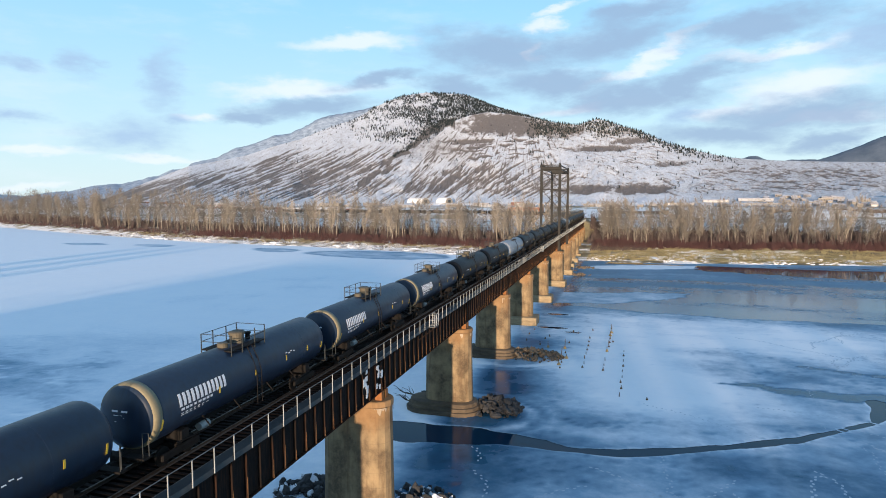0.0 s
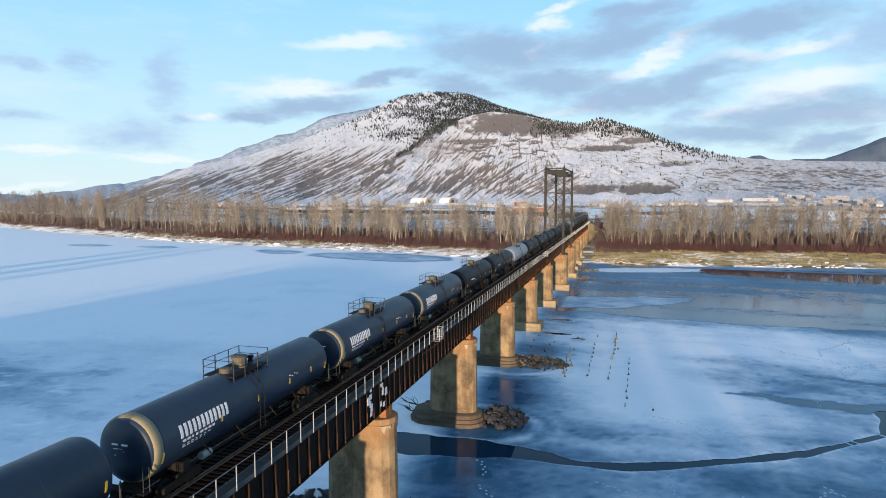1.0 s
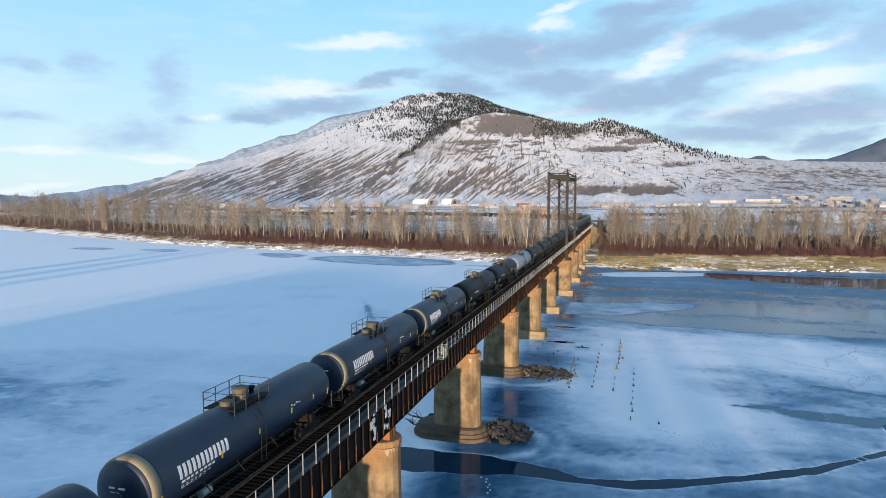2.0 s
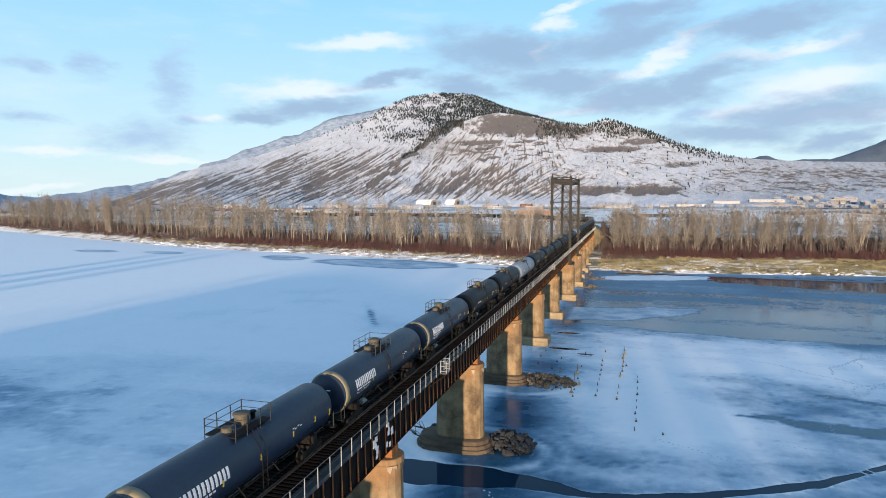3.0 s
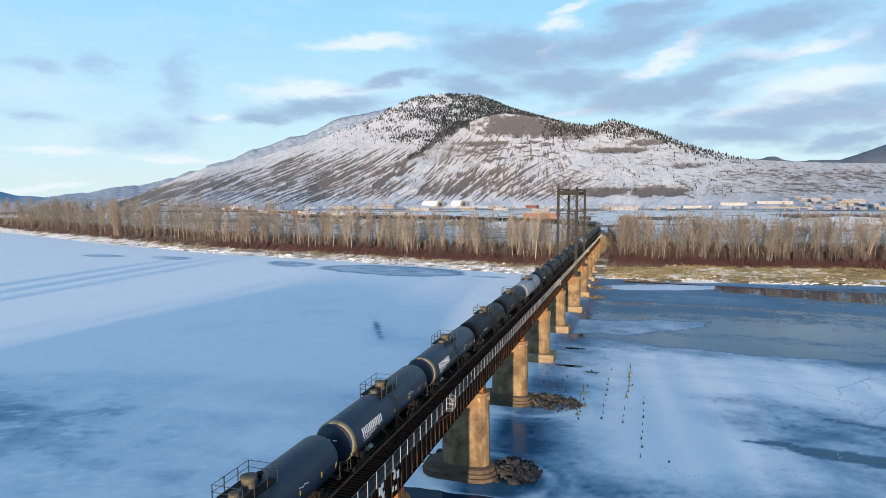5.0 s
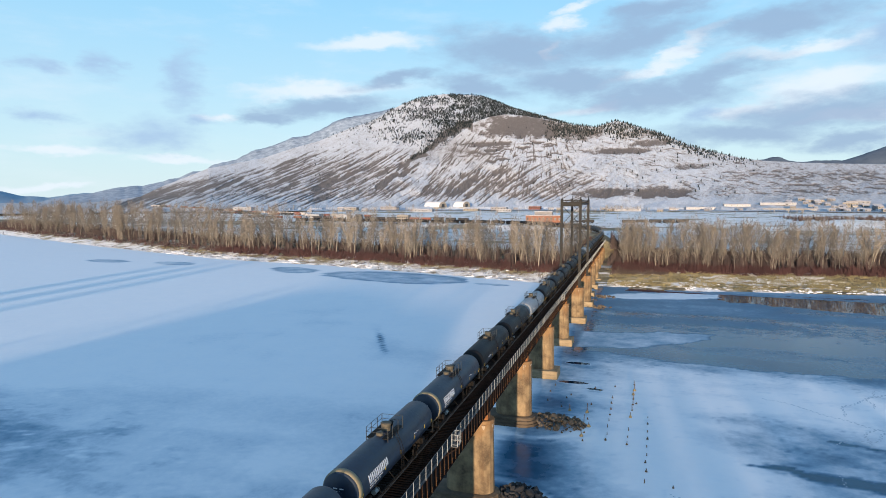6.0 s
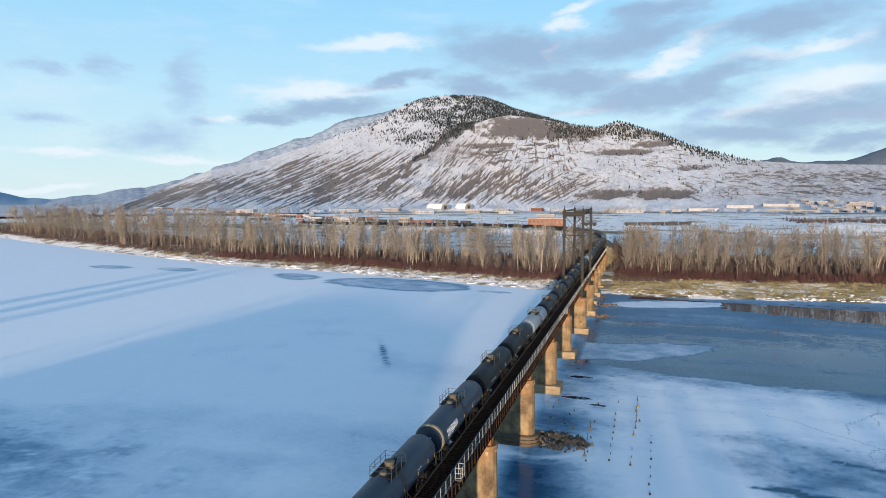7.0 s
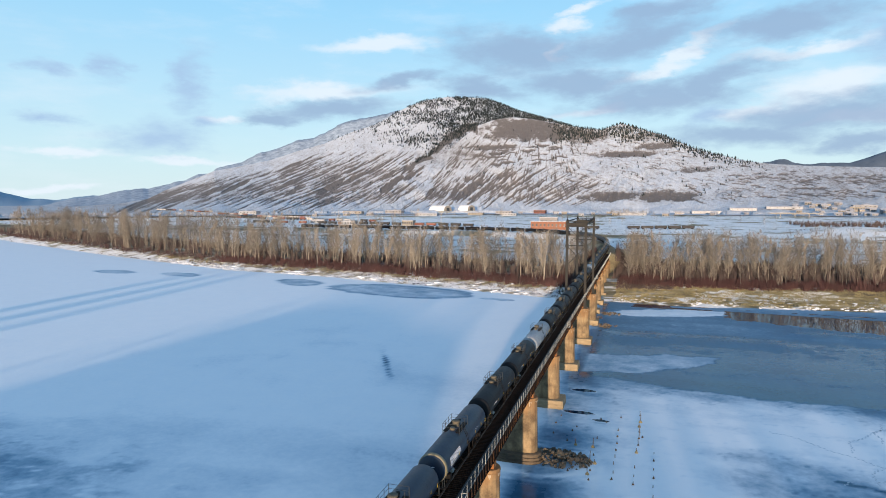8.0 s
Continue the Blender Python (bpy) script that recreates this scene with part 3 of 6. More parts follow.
def ice_field(x, y):
    """Above zero where the river is frozen over."""
    rag = (fbm(x / 3.2, y / 3.2, 41, 5, 0.6) - 0.5)
    f = along(x, y, LEAD) + rag * 1.3
    water = np.minimum(np.minimum(y - 238 + 0.3 * (x - 60), 263 - y), x - 48) + rag * 9
    strip = np.minimum(np.minimum(y - 258, 268 - y), np.minimum(x - 14, 44 - x) * 0.4) + rag * 3
    f = np.minimum(f, np.maximum(-np.maximum(water, strip), -along(x, y, STRIP)))
    for px, py, rx, ry in ((6.5, 122.5, 3.0, 1.0), (11, 119, 2.0, 0.6), (6, 138, 3.0, 1.0)):
        f = np.minimum(f, (np.hypot((x - px) / rx, (y - py) / ry) - 1) * ry + rag * 1.2)
    return f


def snow_cover(x, y):
    left = step(-x, -2, 4)
    # left side: tree-shade streaks along the sun's heading and far sunlit paleness, as tone
    a = x + 0.091 * y
    streak = fbm(a / 16, y / 230, 51, 4) - 0.5
    s = 0.62 + 0.12 * left + (1 - left) * (-0.23 + 0.66 * (fbm(x / 24, y / 13, 53, 4, 0.55) - 0.5) + 0.3 * (fbm(x / 6, y / 3.4, 55, 5, 0.65) - 0.5) - 0.1 * step(-np.abs(fbm(x / 9, y / 5, 56, 4, 0.6) - 0.5), -0.014, -0.004)) + left * 0.5 * (fbm(x / 34, y / 22, 53) - 0.5) + left * (0.14 + 0.3 * streak + 0.12 * step(y - 0.25 * x, 110, 270))
    # paler patches: the sunlit snow among the old pilings and elsewhere, painted as cover
    for px, py, rx, ry, k in ((21, 100, 13, 28, 0.46), (46, 122, 36, 15, 0.46), (27, 82, 13, 11, 0.28), (38, 78, 16, 7, 0.16), (60, 104, 20, 8, 0.14), (62, 47, 22, 9, 0.25), (40, 44, 24, 10, 0.16), (14, 47, 13, 7, 0.12), (12, 34, 14, 9, 0.15), (-150, 220, 90, 60, 0.12)):
        s = s + k * np.exp(-((x - px) / rx) ** 2 - ((y - py) / ry) ** 2)
    bare = step(68 + 0.2 * np.maximum(-x - 10, 0) - y + 30 * (fbm(x / 24, y / 14, 57) - 0.5), -8, 14) * left
    flake = fbm(x / 6.5 + 1.5 * fbm(x / 9, y / 9, 58), y / 4.2, 59, 5, 0.62)
    s = s - bare * (0.17 + 0.05 * step(flake, 0.44, 0.47) + 0.06 * step(flake, 0.55, 0.57) + 0.14 * (fbm(x / 13, y / 8, 60) - 0.5) - 0.14 * step(-np.abs(flake - 0.51), -0.012, 0))
    s = np.minimum(s, 0.9)
    # frozen-over pools: a dark rim, paler and swirled inside
    for px, py, rx, ry in ((-298, 289, 17, 8), (-248, 290, 15, 8), (-161, 282, 15, 12), (-97, 270, 40, 19), (-45, 260, 8, 3)):
        q = x + 0.6 * (y - py)
        d = np.hypot((q - px) / rx, (y - py) / ry) + 0.3 * (fbm(x / 9, y / 6, 61) - 0.5)
        s = s - (0.34 + 0.12 * np.exp(-((d - 0.88) / 0.09) ** 2) + 0.3 * (fbm(x / 7, y / 5, 64, 4, 0.6) - 0.5)) * step(-d, -1.03, -0.93)
    # darker ice beside the bridge and round the footings
    s = s - (1 - left) * (0.11 * np.exp(-((x - 4) / 6) ** 2) * step(y, 40, 64) + 0.05 * np.exp(-((x - 8) / 16) ** 2) * (1 - step(y, 66, 82))) * (0.45 + 1.1 * fbm(x / 5, y / 9, 63))
    # new grey ice over the backwater
    thin = step(-np.minimum(along(x, y, BACKWATER), along(x, y, SLOT)) + 2.2 * (fbm(x / 3, y / 2.2, 72, 5, 0.6) - 0.5), -0.35, 0.35)
    s = s * (1 - thin) + thin * (0.13 + 0.16 * (fbm(x / 9, y / 4, 74) - 0.5))
    # glassy new ice over the main channel, with older floes frozen into it
    rag = fbm(x / 5, y / 3.2, 65, 5, 0.6) - 0.5
    lower = np.interp(x, [3, 8, 14, 25, 41, 71, 120, 300], [150, 151, 150, 146, 144, 145, 140, 120]) + rag * 5
    skim = step(y - lower, -0.6, 0.6) * (1 - left) * step(x, 2.5, 4)
    floe = step(-np.minimum(along(x, y, TONGUE), along(x, y, SHELF)) + rag * 4, -0.5, 0.5)
    crisp = 0.52 + 0.2 * step(y, 205, 225)
    # the last-but-one term paints the sky's sheen near the far bank as paler ice
    young = 0.19 + 0.26 * (fbm(x / 40, y / 9, 67, 3, 0.45) - 0.5) + 0.15 * step(y, 165, 235) + 0.07 * step(-np.abs(fbm(x / 22, y / 7, 68, 4) - 0.5), -0.012, 0)
    s = s * (1 - skim) + skim * (young * (1 - floe) + floe * (crisp + 0.3 * rag))
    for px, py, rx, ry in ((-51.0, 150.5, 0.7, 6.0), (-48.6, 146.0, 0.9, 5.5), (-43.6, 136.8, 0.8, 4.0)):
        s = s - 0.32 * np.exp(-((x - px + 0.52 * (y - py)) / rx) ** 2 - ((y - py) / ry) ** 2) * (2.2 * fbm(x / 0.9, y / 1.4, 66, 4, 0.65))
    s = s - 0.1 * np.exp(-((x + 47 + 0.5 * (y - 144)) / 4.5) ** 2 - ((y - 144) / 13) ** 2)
    for py in PIERS[4:6]:
        d = np.hypot((x - 1.5) / 1.35, y - py)
        d = d + 1.6 * (fbm(x / 3, y / 3, 70, 3) - 0.5)
        s = s + 0.26 * np.exp(-((d - 6.4) / 0.8) ** 2) + 0.12 * np.exp(-((d - 8.4) / 0.5) ** 2)
    return np.clip(s, 0.02, 1)


PIERS = [-48, -19, 9.8, 38.5, 67.4, 96.4, 125.6, 156.2, 187.0, 217.5, 240, 262, 284, 304, 322, 338]


def make_river():
    xs = spaced((-4700, -700, 200), (-700, -340, 20), (-340, -130, 3.5), (-130, -16, 1.1), (-16, 80, 0.8), (80, 140, 2.5), (140, 420, 14), (420, 4700, 200))
    ys = spaced((-140, 10, 10), (10, 36, 2.0), (36, 160, 0.8), (160, 300, 1.2), (300, 480, 6), (480, 5000, 200))
    X, Y = np.meshgrid(xs, ys)
    F = np.clip(ice_field(X, Y), -5, 5)
    S = snow_cover(X, Y)
    n = len(xs)
    inside = F > 0
    verts, snow, faces = [], [], []
    index = {}
    D = inland(X, Y)

    def vid(i, j):
        k = (i, j)
        if k not in index:
            index[k] = len(verts)
            verts.append((X[i, j], Y[i, j], 0.0))
            snow.append(S[i, j])
        return index[k]

    def cut(p, q):
        k = (min(p, q), max(p, q))
        if k not in index:
            fp, fq = F[p], F[q]
            t = fp / (fp - fq)
            index[k] = len(verts)
            verts.append((X[p] + t * (X[q] - X[p]), Y[p] + t * (Y[q] - Y[p]), 0.0))
            snow.append(min(1.0, S[p] + 0.12))
        return index[k]

    for i in range(len(ys) - 1):
        for j in range(n - 1):
            if D[i, j] > 260 or (D[i, j] > 40 and X[i, j] > -600):
                continue
            q = ((i, j), (i, j + 1), (i + 1, j + 1), (i + 1, j))
            k = sum(bool(inside[p]) for p in q)
            if k == 4:
                faces.append(tuple(vid(*p) for p in q))
            elif k:
                ring = []
                for a in range(4):
                    p, r = q[a], q[(a + 1) % 4]
                    if inside[p]:
                        ring.append(vid(*p))
                    if inside[p] != inside[r]:
                        ring.append(cut(p, r))
                if len(ring) > 2:
                    faces.append(tuple(ring))
    return mesh_of("ice", verts, faces, M["ice"], True, {"snow": snow})


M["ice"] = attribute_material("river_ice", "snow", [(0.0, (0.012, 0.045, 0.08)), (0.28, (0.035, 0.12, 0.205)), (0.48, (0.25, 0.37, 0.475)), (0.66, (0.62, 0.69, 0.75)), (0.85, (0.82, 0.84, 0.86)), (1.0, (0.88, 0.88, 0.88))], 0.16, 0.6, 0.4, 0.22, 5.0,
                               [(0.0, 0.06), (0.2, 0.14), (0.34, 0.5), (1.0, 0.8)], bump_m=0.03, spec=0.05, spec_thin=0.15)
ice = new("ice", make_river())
tagged(ice, "frozen river with shade streaks in its snow tone and grey bare ice", "ice", kind="structure")


def water_material():
    m = bpy.data.materials.new("dark_river_water")
    m.use_nodes = True
    nt = m.node_tree
    bsdf = nt.nodes["Principled BSDF"]
    noise = nt.nodes.new("ShaderNodeTexNoise")
    noise.inputs["Scale"].default_value = 0.06
    noise.inputs["Detail"].default_value = 5
    nt.links.new(nt.nodes.new("ShaderNodeNewGeometry").outputs["Position"], noise.inputs["Vector"])
    ramp = nt.nodes.new("ShaderNodeValToRGB")
    ramp.color_ramp.elements[0].color, ramp.color_ramp.elements[1].color = (0.004, 0.02, 0.042, 1), (0.008, 0.03, 0.058, 1)
    nt.links.new(noise.outputs[0], ramp.inputs[0])
    nt.links.new(ramp.outputs[0], bsdf.inputs["Base Color"])
    bsdf.inputs["Roughness"].default_value = 0.03
    bsdf.inputs["IOR"].default_value = 1.33
    bsdf.inputs["Specular IOR Level"].default_value = 0.16
    return m


M["water"] = water_material()
water = new("water", mesh_of("water", [(-400, -140, -0.03), (700, -140, -0.03), (700, 420, -0.03), (-400, 420, -0.03)], [(0, 1, 2, 3)], M["water"]))
tagged(water, "still dark open river water between ice sheets", "water", kind="structure")


# ---- mountain ----
EYE_X, EYE_Y, EYE_Z = 20.3, -6.1, 31.7
# crests as seen from the river: heading and elevation in degrees
BACK = np.array([(-64, -0.3), (-50, -0.2), (-46.5, 0.1), (-44.5, 0.45), (-39.2, 2.74), (-36.9, 3.22), (-34.5, 3.75), (-32.1, 4.59), (-29.6, 5.33), (-27, 6.47), (-25, 7.1), (-23.9, 7.7), (-22.9, 8.3), (-21.9, 8.75), (-20.3, 9.32),
                 (-18.2, 9.62), (-17.2, 9.52), (-15.6, 9.5), (-14.6, 9.35), (-13.5, 8.95), (-11.5, 8.15), (-9.4, 7.58), (-7.9, 7.1), (-6.4, 6.6), (-3, 5.6), (0, 4.0), (6, 2.0), (12, 1.0), (40, 0.8)])
FRONT = np.array([(-64, -0.8), (-24, -0.8), (-22.46, 0.64), (-20.87, 2.72), (-18.76, 4.38), (-17.19, 5.82), (-15.62, 7.03), (-14.05, 7.57), (-12.5, 7.8), (-10.95, 7.63), (-9.4, 7.4), (-7.88, 7.1), (-6.36, 6.75), (-4.36, 6.5), (-3.38, 6.82),
                  (-2.64, 6.98), (-1.42, 6.58), (0.97, 5.78), (3.32, 4.65), (5.59, 3.96), (7.79, 3.4), (9.07, 3.2), (12, 2.95), (15.5, 2.75), (19, 2.6), (26, 2.4), (40, 2.0)])
DISTANT = np.array([(-64, 1.6), (-58, 1.4), (-54.5, 0.8), (-52.6, 0.3), (-51.2, 0.2), (-49.7, 0.42), (-46, 0.75), (-40, 0.6), (5, 0.6), (7.8, 2.9), (9.07, 3.2), (9.69, 3.42), (10.3, 3.4), (10.93, 3.0), (14.64, 2.93), (15.74, 3.27), (16.81, 3.7), (17.85, 4.12), (20, 5.0), (22, 5.6), (24, 6.0), (40, 5)])


def slope_shape(u):
    return np.where(u < 1, 0.15 * u + 0.85 * np.clip(u, 0, 1) ** 1.4, 1 - 0.9 * (u - 1))


CHART_A, CHART_E, CHART_STEP = -52.0, -1.0, 0.04     # the hillside chart's first heading and elevation, and its mesh


def run_left(a):
    """How far a gully runs to the left for each degree that it falls."""
    return float(np.interp(a, [-45, -30, -23, -18, -14, -11, -7, -3, 6], [2.6, 2.3, 1.6, 1.15, 1.15, 1.5, 2.0, 2.8, 3.2]))


def hillside_chart():
    """Bare earth on the snowy hillside, by heading and elevation: gullies, terraces, spurs and the brown dome."""
    r = random.Random(41)
    wide, high = int(78 / CHART_STEP), int(11.6 / CHART_STEP)
    chart = np.zeros((high, wide))

    def stamp(a, e, w, k):
        x, y, q = (a - CHART_A) / CHART_STEP, (e - CHART_E) / CHART_STEP, w / CHART_STEP
        n = int(q) + 2
        i0, j0 = int(y) - n, int(x) - n
        if i0 < 0 or j0 < 0 or i0 + 2 * n + 2 > high or j0 + 2 * n + 2 > wide:
            return
        yy, xx = np.mgrid[i0:i0 + 2 * n + 2, j0:j0 + 2 * n + 2]
        part = k * np.clip(q + 0.6 - np.hypot(xx - x, yy - y), 0, 1)
        view = chart[i0:i0 + 2 * n + 2, j0:j0 + 2 * n + 2]
        np.maximum(view, part, out=view)

    def gully(a, e, fall, w, k, bend=0.0):
        low = e - fall
        phase, sway = r.uniform(0, 6.3), r.uniform(0.02, 0.09)
        n = max(6, int(fall / 0.02))
        x = a
        for i in range(n):
            t = i / n
            x -= (run_left(x) + bend * (t - 0.5)) * fall / n
            q = w * min(1.0, 0.25 + 1.6 * t) * min(1.0, (1 - t) * 3.0 + 0.12) * (0.75 + 0.5 * math.sin(t * 9 + phase) ** 2)
            stamp(x + sway * math.sin(phase + t * fall * 7), e + (low - e) * t, q, k)

    def field(x0, x1, count, lo, hi, falls, widths, ks):
        for _ in range(count):
            a = r.uniform(x0, x1)
            top = float(np.interp(a, *hi))
            if top > lo:
                gully(a, r.uniform(lo, top), r.uniform(*falls), r.choice(widths), r.uniform(*ks), r.uniform(-0.8, 0.8))

    flank = ([-45, -39, -34, -30, -27, -23, -21, -19], [0.5, 2.3, 3.2, 4.5, 5.0, 4.9, 4.6, 3.6])
    field(-43, -20, 260, 0.7, flank, (0.5, 2.0), (0.02, 0.025, 0.03, 0.04, 0.05), (0.45, 0.95))
    field(-31, -20.5, 46, 0.9, flank, (0.7, 1.9), (0.04, 0.055, 0.075), (0.85, 1.0))
    field(-43, -22, 260, 0.5, flank, (0.25, 0.9), (0.015, 0.02, 0.025), (0.35, 0.7))
    hill = ([-20.5, -18, -15, -10, -6, -3, 2], [1.2, 2.6, 3.3, 3.6, 3.2, 2.4, 1.2])
    field(-20, -4, 150, 0.8, hill, (0.4, 1.6), (0.02, 0.03, 0.04, 0.055), (0.6, 1.0))
    field(-19, -9, 26, 1.3, hill, (0.7, 1.7), (0.07, 0.09, 0.11), (0.85, 1.0))
    field(-20, -2, 170, 0.5, hill, (0.2, 0.8), (0.015, 0.02, 0.03), (0.4, 0.8))
    # wider bare pockets between gullies
    for a, e, fall, w in ((-28.0, 2.0, 1.1, 0.26), (-23.0, 2.1, 1.0, 0.3), (-15.6, 2.0, 1.1, 0.34), (-17.2, 1.5, 0.7, 0.18), (-36.2, 2.0, 1.0, 0.15), (-26.0, 2.9, 1.0, 0.18), (-12.6, 3.2, 1.0, 0.14), (-21.2, 3.0, 0.8, 0.2), (-31.4, 1.6, 0.8, 0.16)):
        gully(a, e, fall, w, 0.95)
        for _ in range(5):
            gully(a + r.uniform(-0.8, 0.8), e + r.uniform(-0.2, 0.6), fall * r.uniform(0.4, 0.9), w * r.uniform(0.2, 0.5), 0.85)
    # terraces that run across the front hill
    for _ in range(46):
        a, e, n, w = r.uniform(-17.4, -8.5), r.uniform(3.5, 5.4), r.randint(10, 50), r.choice((0.025, 0.035, 0.05, 0.09))
        if e > float(np.interp(a, FRONT[:, 0], FRONT[:, 1])) - 0.5:
            continue
        tilt = r.uniform(-0.12, 0.06)
        for i in range(n):
            t = i / n
            stamp(a + 0.035 * i, e + tilt * 0.035 * i + 0.06 * math.sin(i * 0.16 + w * 90), w * (0.3 + 1.4 * math.sin(3.14 * t)) * 0.75, 0.8)
    # fine bare streaks that fan down the front hill
    for _ in range(300):
        a = r.uniform(-19.5, -6.5)
        e = r.uniform(1.0, max(1.2, float(np.interp(a, FRONT[:, 0], FRONT[:, 1])) - 0.6))
        n, w, k = r.randint(8, 30), r.choice((0.014, 0.02, 0.028, 0.04)), r.uniform(0.4, 0.85)
        run = np.interp(a, [-19.5, -14, -6.5], [-0.9, -0.75, 0.5])
        for i in range(n):
            stamp(a + run * 0.035 * i, e - 0.032 * i + 0.03 * math.sin(i * 0.3 + a * 40), w * (0.4 + 1.1 * math.sin(3.14 * i / n)), k)
    # low streaks over the long right shoulder
    for _ in range(430):
        a = r.uniform(-8, 18)
        e = r.uniform(0.4, max(0.6, float(np.interp(a, FRONT[:, 0], FRONT[:, 1])) - 0.5))
        n, w, k = r.randint(6, 34), r.choice((0.012, 0.016, 0.02, 0.03)), r.uniform(0.3, 0.75)
        tilt = r.uniform(-0.3, 0.02) if a < 6 else r.uniform(-0.08, 0.05)
        for i in range(n):
            stamp(a + 0.04 * i, e + tilt * 0.04 * i + 0.05 * math.sin(i * 0.2), w * (0.4 + 1.1 * math.sin(3.14 * i / n)), k)
    A, E = np.meshgrid(CHART_A + CHART_STEP * np.arange(wide), CHART_E + CHART_STEP * np.arange(high))
    rag = fbm(A / 0.7, E / 0.32, 99, 5, 0.62) - 0.5
    for ca, ce, ra, re, k in ((-11.6, 6.75, 3.3, 0.95, 1.0), (-9.0, 6.3, 2.3, 0.7, 0.9), (-13.4, 5.2, 1.6, 0.2, 0.8), (-3.3, 0.75, 2.4, 0.42, 0.9), (1.1, 0.75, 2.5, 0.46, 0.95), (-2.4, 4.4, 2.6, 0.28, 0.75), (3.4, 2.9, 1.6, 0.22, 0.6), (0.5, 5.0, 2.2, 0.25, 0.7), (-6.2, 6.1, 3.2, 0.6, 0.6), (-0.8, 5.8, 2.2, 0.5, 0.4)):
        d = np.hypot((A - ca) / ra, (E - ce) / re) + 1.5 * rag
        chart = np.maximum(chart, k * (1 - step(d, 0.5, 1.35)) * (0.3 + 1.3 * fbm(A / 0.2, E / 0.11, 101, 4, 0.7)))
    # the wooded ravine between the two hills
    t = np.clip((-16.2 - A) / 5.7, 0, 1)
    d = np.abs(E - (6.9 - 3.6 * t ** 1.15) + 0.9 * (fbm(A / 1.1, E * 0, 125, 3) - 0.5)) - (0.46 - 0.3 * t) + 1.1 * rag
    chart = np.maximum(chart, 0.8 * (1 - step(d, -0.1, 0.12)) * (A > -22.4) * (A < -15.6))
    grey = 0.16 * step(A, 4, 11) + 0.2 * step(-A, 38, 46) + 0.1 * step(fbm(A / 1.4, E / 0.5, 93, 4, 0.6), 0.5, 0.62) + 0.24 * np.exp(-((A + 17) / 3.2) ** 2 - ((E - 4.8) / 1.6) ** 2)
    lean = np.interp(A, [-45, -30, -23, -18, -11, -5, 3], [2.6, 2.3, 1.6, 1.2, 1.5, 0.4, -1.5])
    speck = fbm((A - lean * (E - 3)) / 0.13, E / 0.42, 117, 4, 0.6) - 0.5
    spot = fbm(A / 0.1, E / 0.07, 119, 3, 0.6) - 0.5
    mottle = 0.05 + (0.75 * np.clip(speck - 0.02, 0, 1) + 0.7 * np.clip(spot, 0, 1)) * step(E, -0.2, 0.6)
    chart = chart * (1 + 0.9 * np.minimum(spot + 0.5 * speck, 0))
    return np.clip(chart + mottle + grey * (0.5 + fbm(A / 0.35, E / 0.14, 107, 4, 0.65)), 0, 1)


CHART = hillside_chart()


def charted(a, e):
    x = np.clip((a - CHART_A) / CHART_STEP, 0, CHART.shape[1] - 2)
    y = np.clip((e - CHART_E) / CHART_STEP, 0, CHART.shape[0] - 2)
    j, i = x.astype(int), y.astype(int)
    fx, fy = x - j, y - i
    return (CHART[i, j] * (1 - fx) + CHART[i, j + 1] * fx) * (1 - fy) + (CHART[i + 1, j] * (1 - fx) + CHART[i + 1, j + 1] * fx) * fy


def elevation(h, r):
    return np.degrees(np.arctan2(h - EYE_Z, r))


def relief(a, r):
    """Height, bare-earth share, height share and which hill it is, at heading a and range r."""
    wob = fbm(a / 2.2, r / 260, 71, 5, 0.55) - 0.5
    out = []
    for rows, base, ridge in ((BACK, 1750.0, 3500.0), (FRONT, 1650.0, 2550.0)):
        top = EYE_Z + ridge * np.tan(np.radians(np.interp(a, rows[:, 0], rows[:, 1])))
        b = base + 200 * wob
        u = (r - b) / (ridge - b)
        h = 14 + np.maximum(top - 14, -8) * slope_shape(np.maximum(u, 0)) + 16 * wob * np.clip(u, 0, 1) * np.clip(1.2 - u, 0, 1)
        out.append((np.where(u < 0, 9.0, h), u))
    (h0, u0), (h1, u1) = out
    front = h1 > h0
    h, u = np.where(front, h1, h0), np.where(front, u1, u0)
    bare = charted(a, elevation(h, r))
    h = h - 5.0 * bare * np.clip(u * 8, 0, 1) * np.clip((1 - u) * 5, 0, 1)
    return h, bare, u, front


def polar_sheet(name, azimuths, ranges, height, mat, attr=None):
    A, R = np.meshgrid(azimuths, ranges)
    H, extra = height(A, R)
    X, Y = EYE_X + R * np.sin(np.radians(A)), EYE_Y + R * np.cos(np.radians(A))
    n = len(azimuths)
    i = np.arange(len(ranges) - 1)[:, None] * n + np.arange(n - 1)[None]
    faces = np.stack([i, i + 1, i + 1 + n, i + n], -1).reshape(-1, 4)
    return mesh_of(name, np.stack([X, Y, H], -1).reshape(-1, 3), faces, mat, True, {k: v.ravel() for k, v in extra.items()})


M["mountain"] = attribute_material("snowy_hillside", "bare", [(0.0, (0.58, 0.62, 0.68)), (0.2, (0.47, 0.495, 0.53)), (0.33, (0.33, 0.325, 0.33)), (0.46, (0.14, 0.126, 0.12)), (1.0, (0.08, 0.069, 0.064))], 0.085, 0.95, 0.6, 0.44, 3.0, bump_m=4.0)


def mountain_height(a, r):
    h, bare, u, front = relief(a, r)
    return h, {"bare": 0.1 + 0.56 * bare}


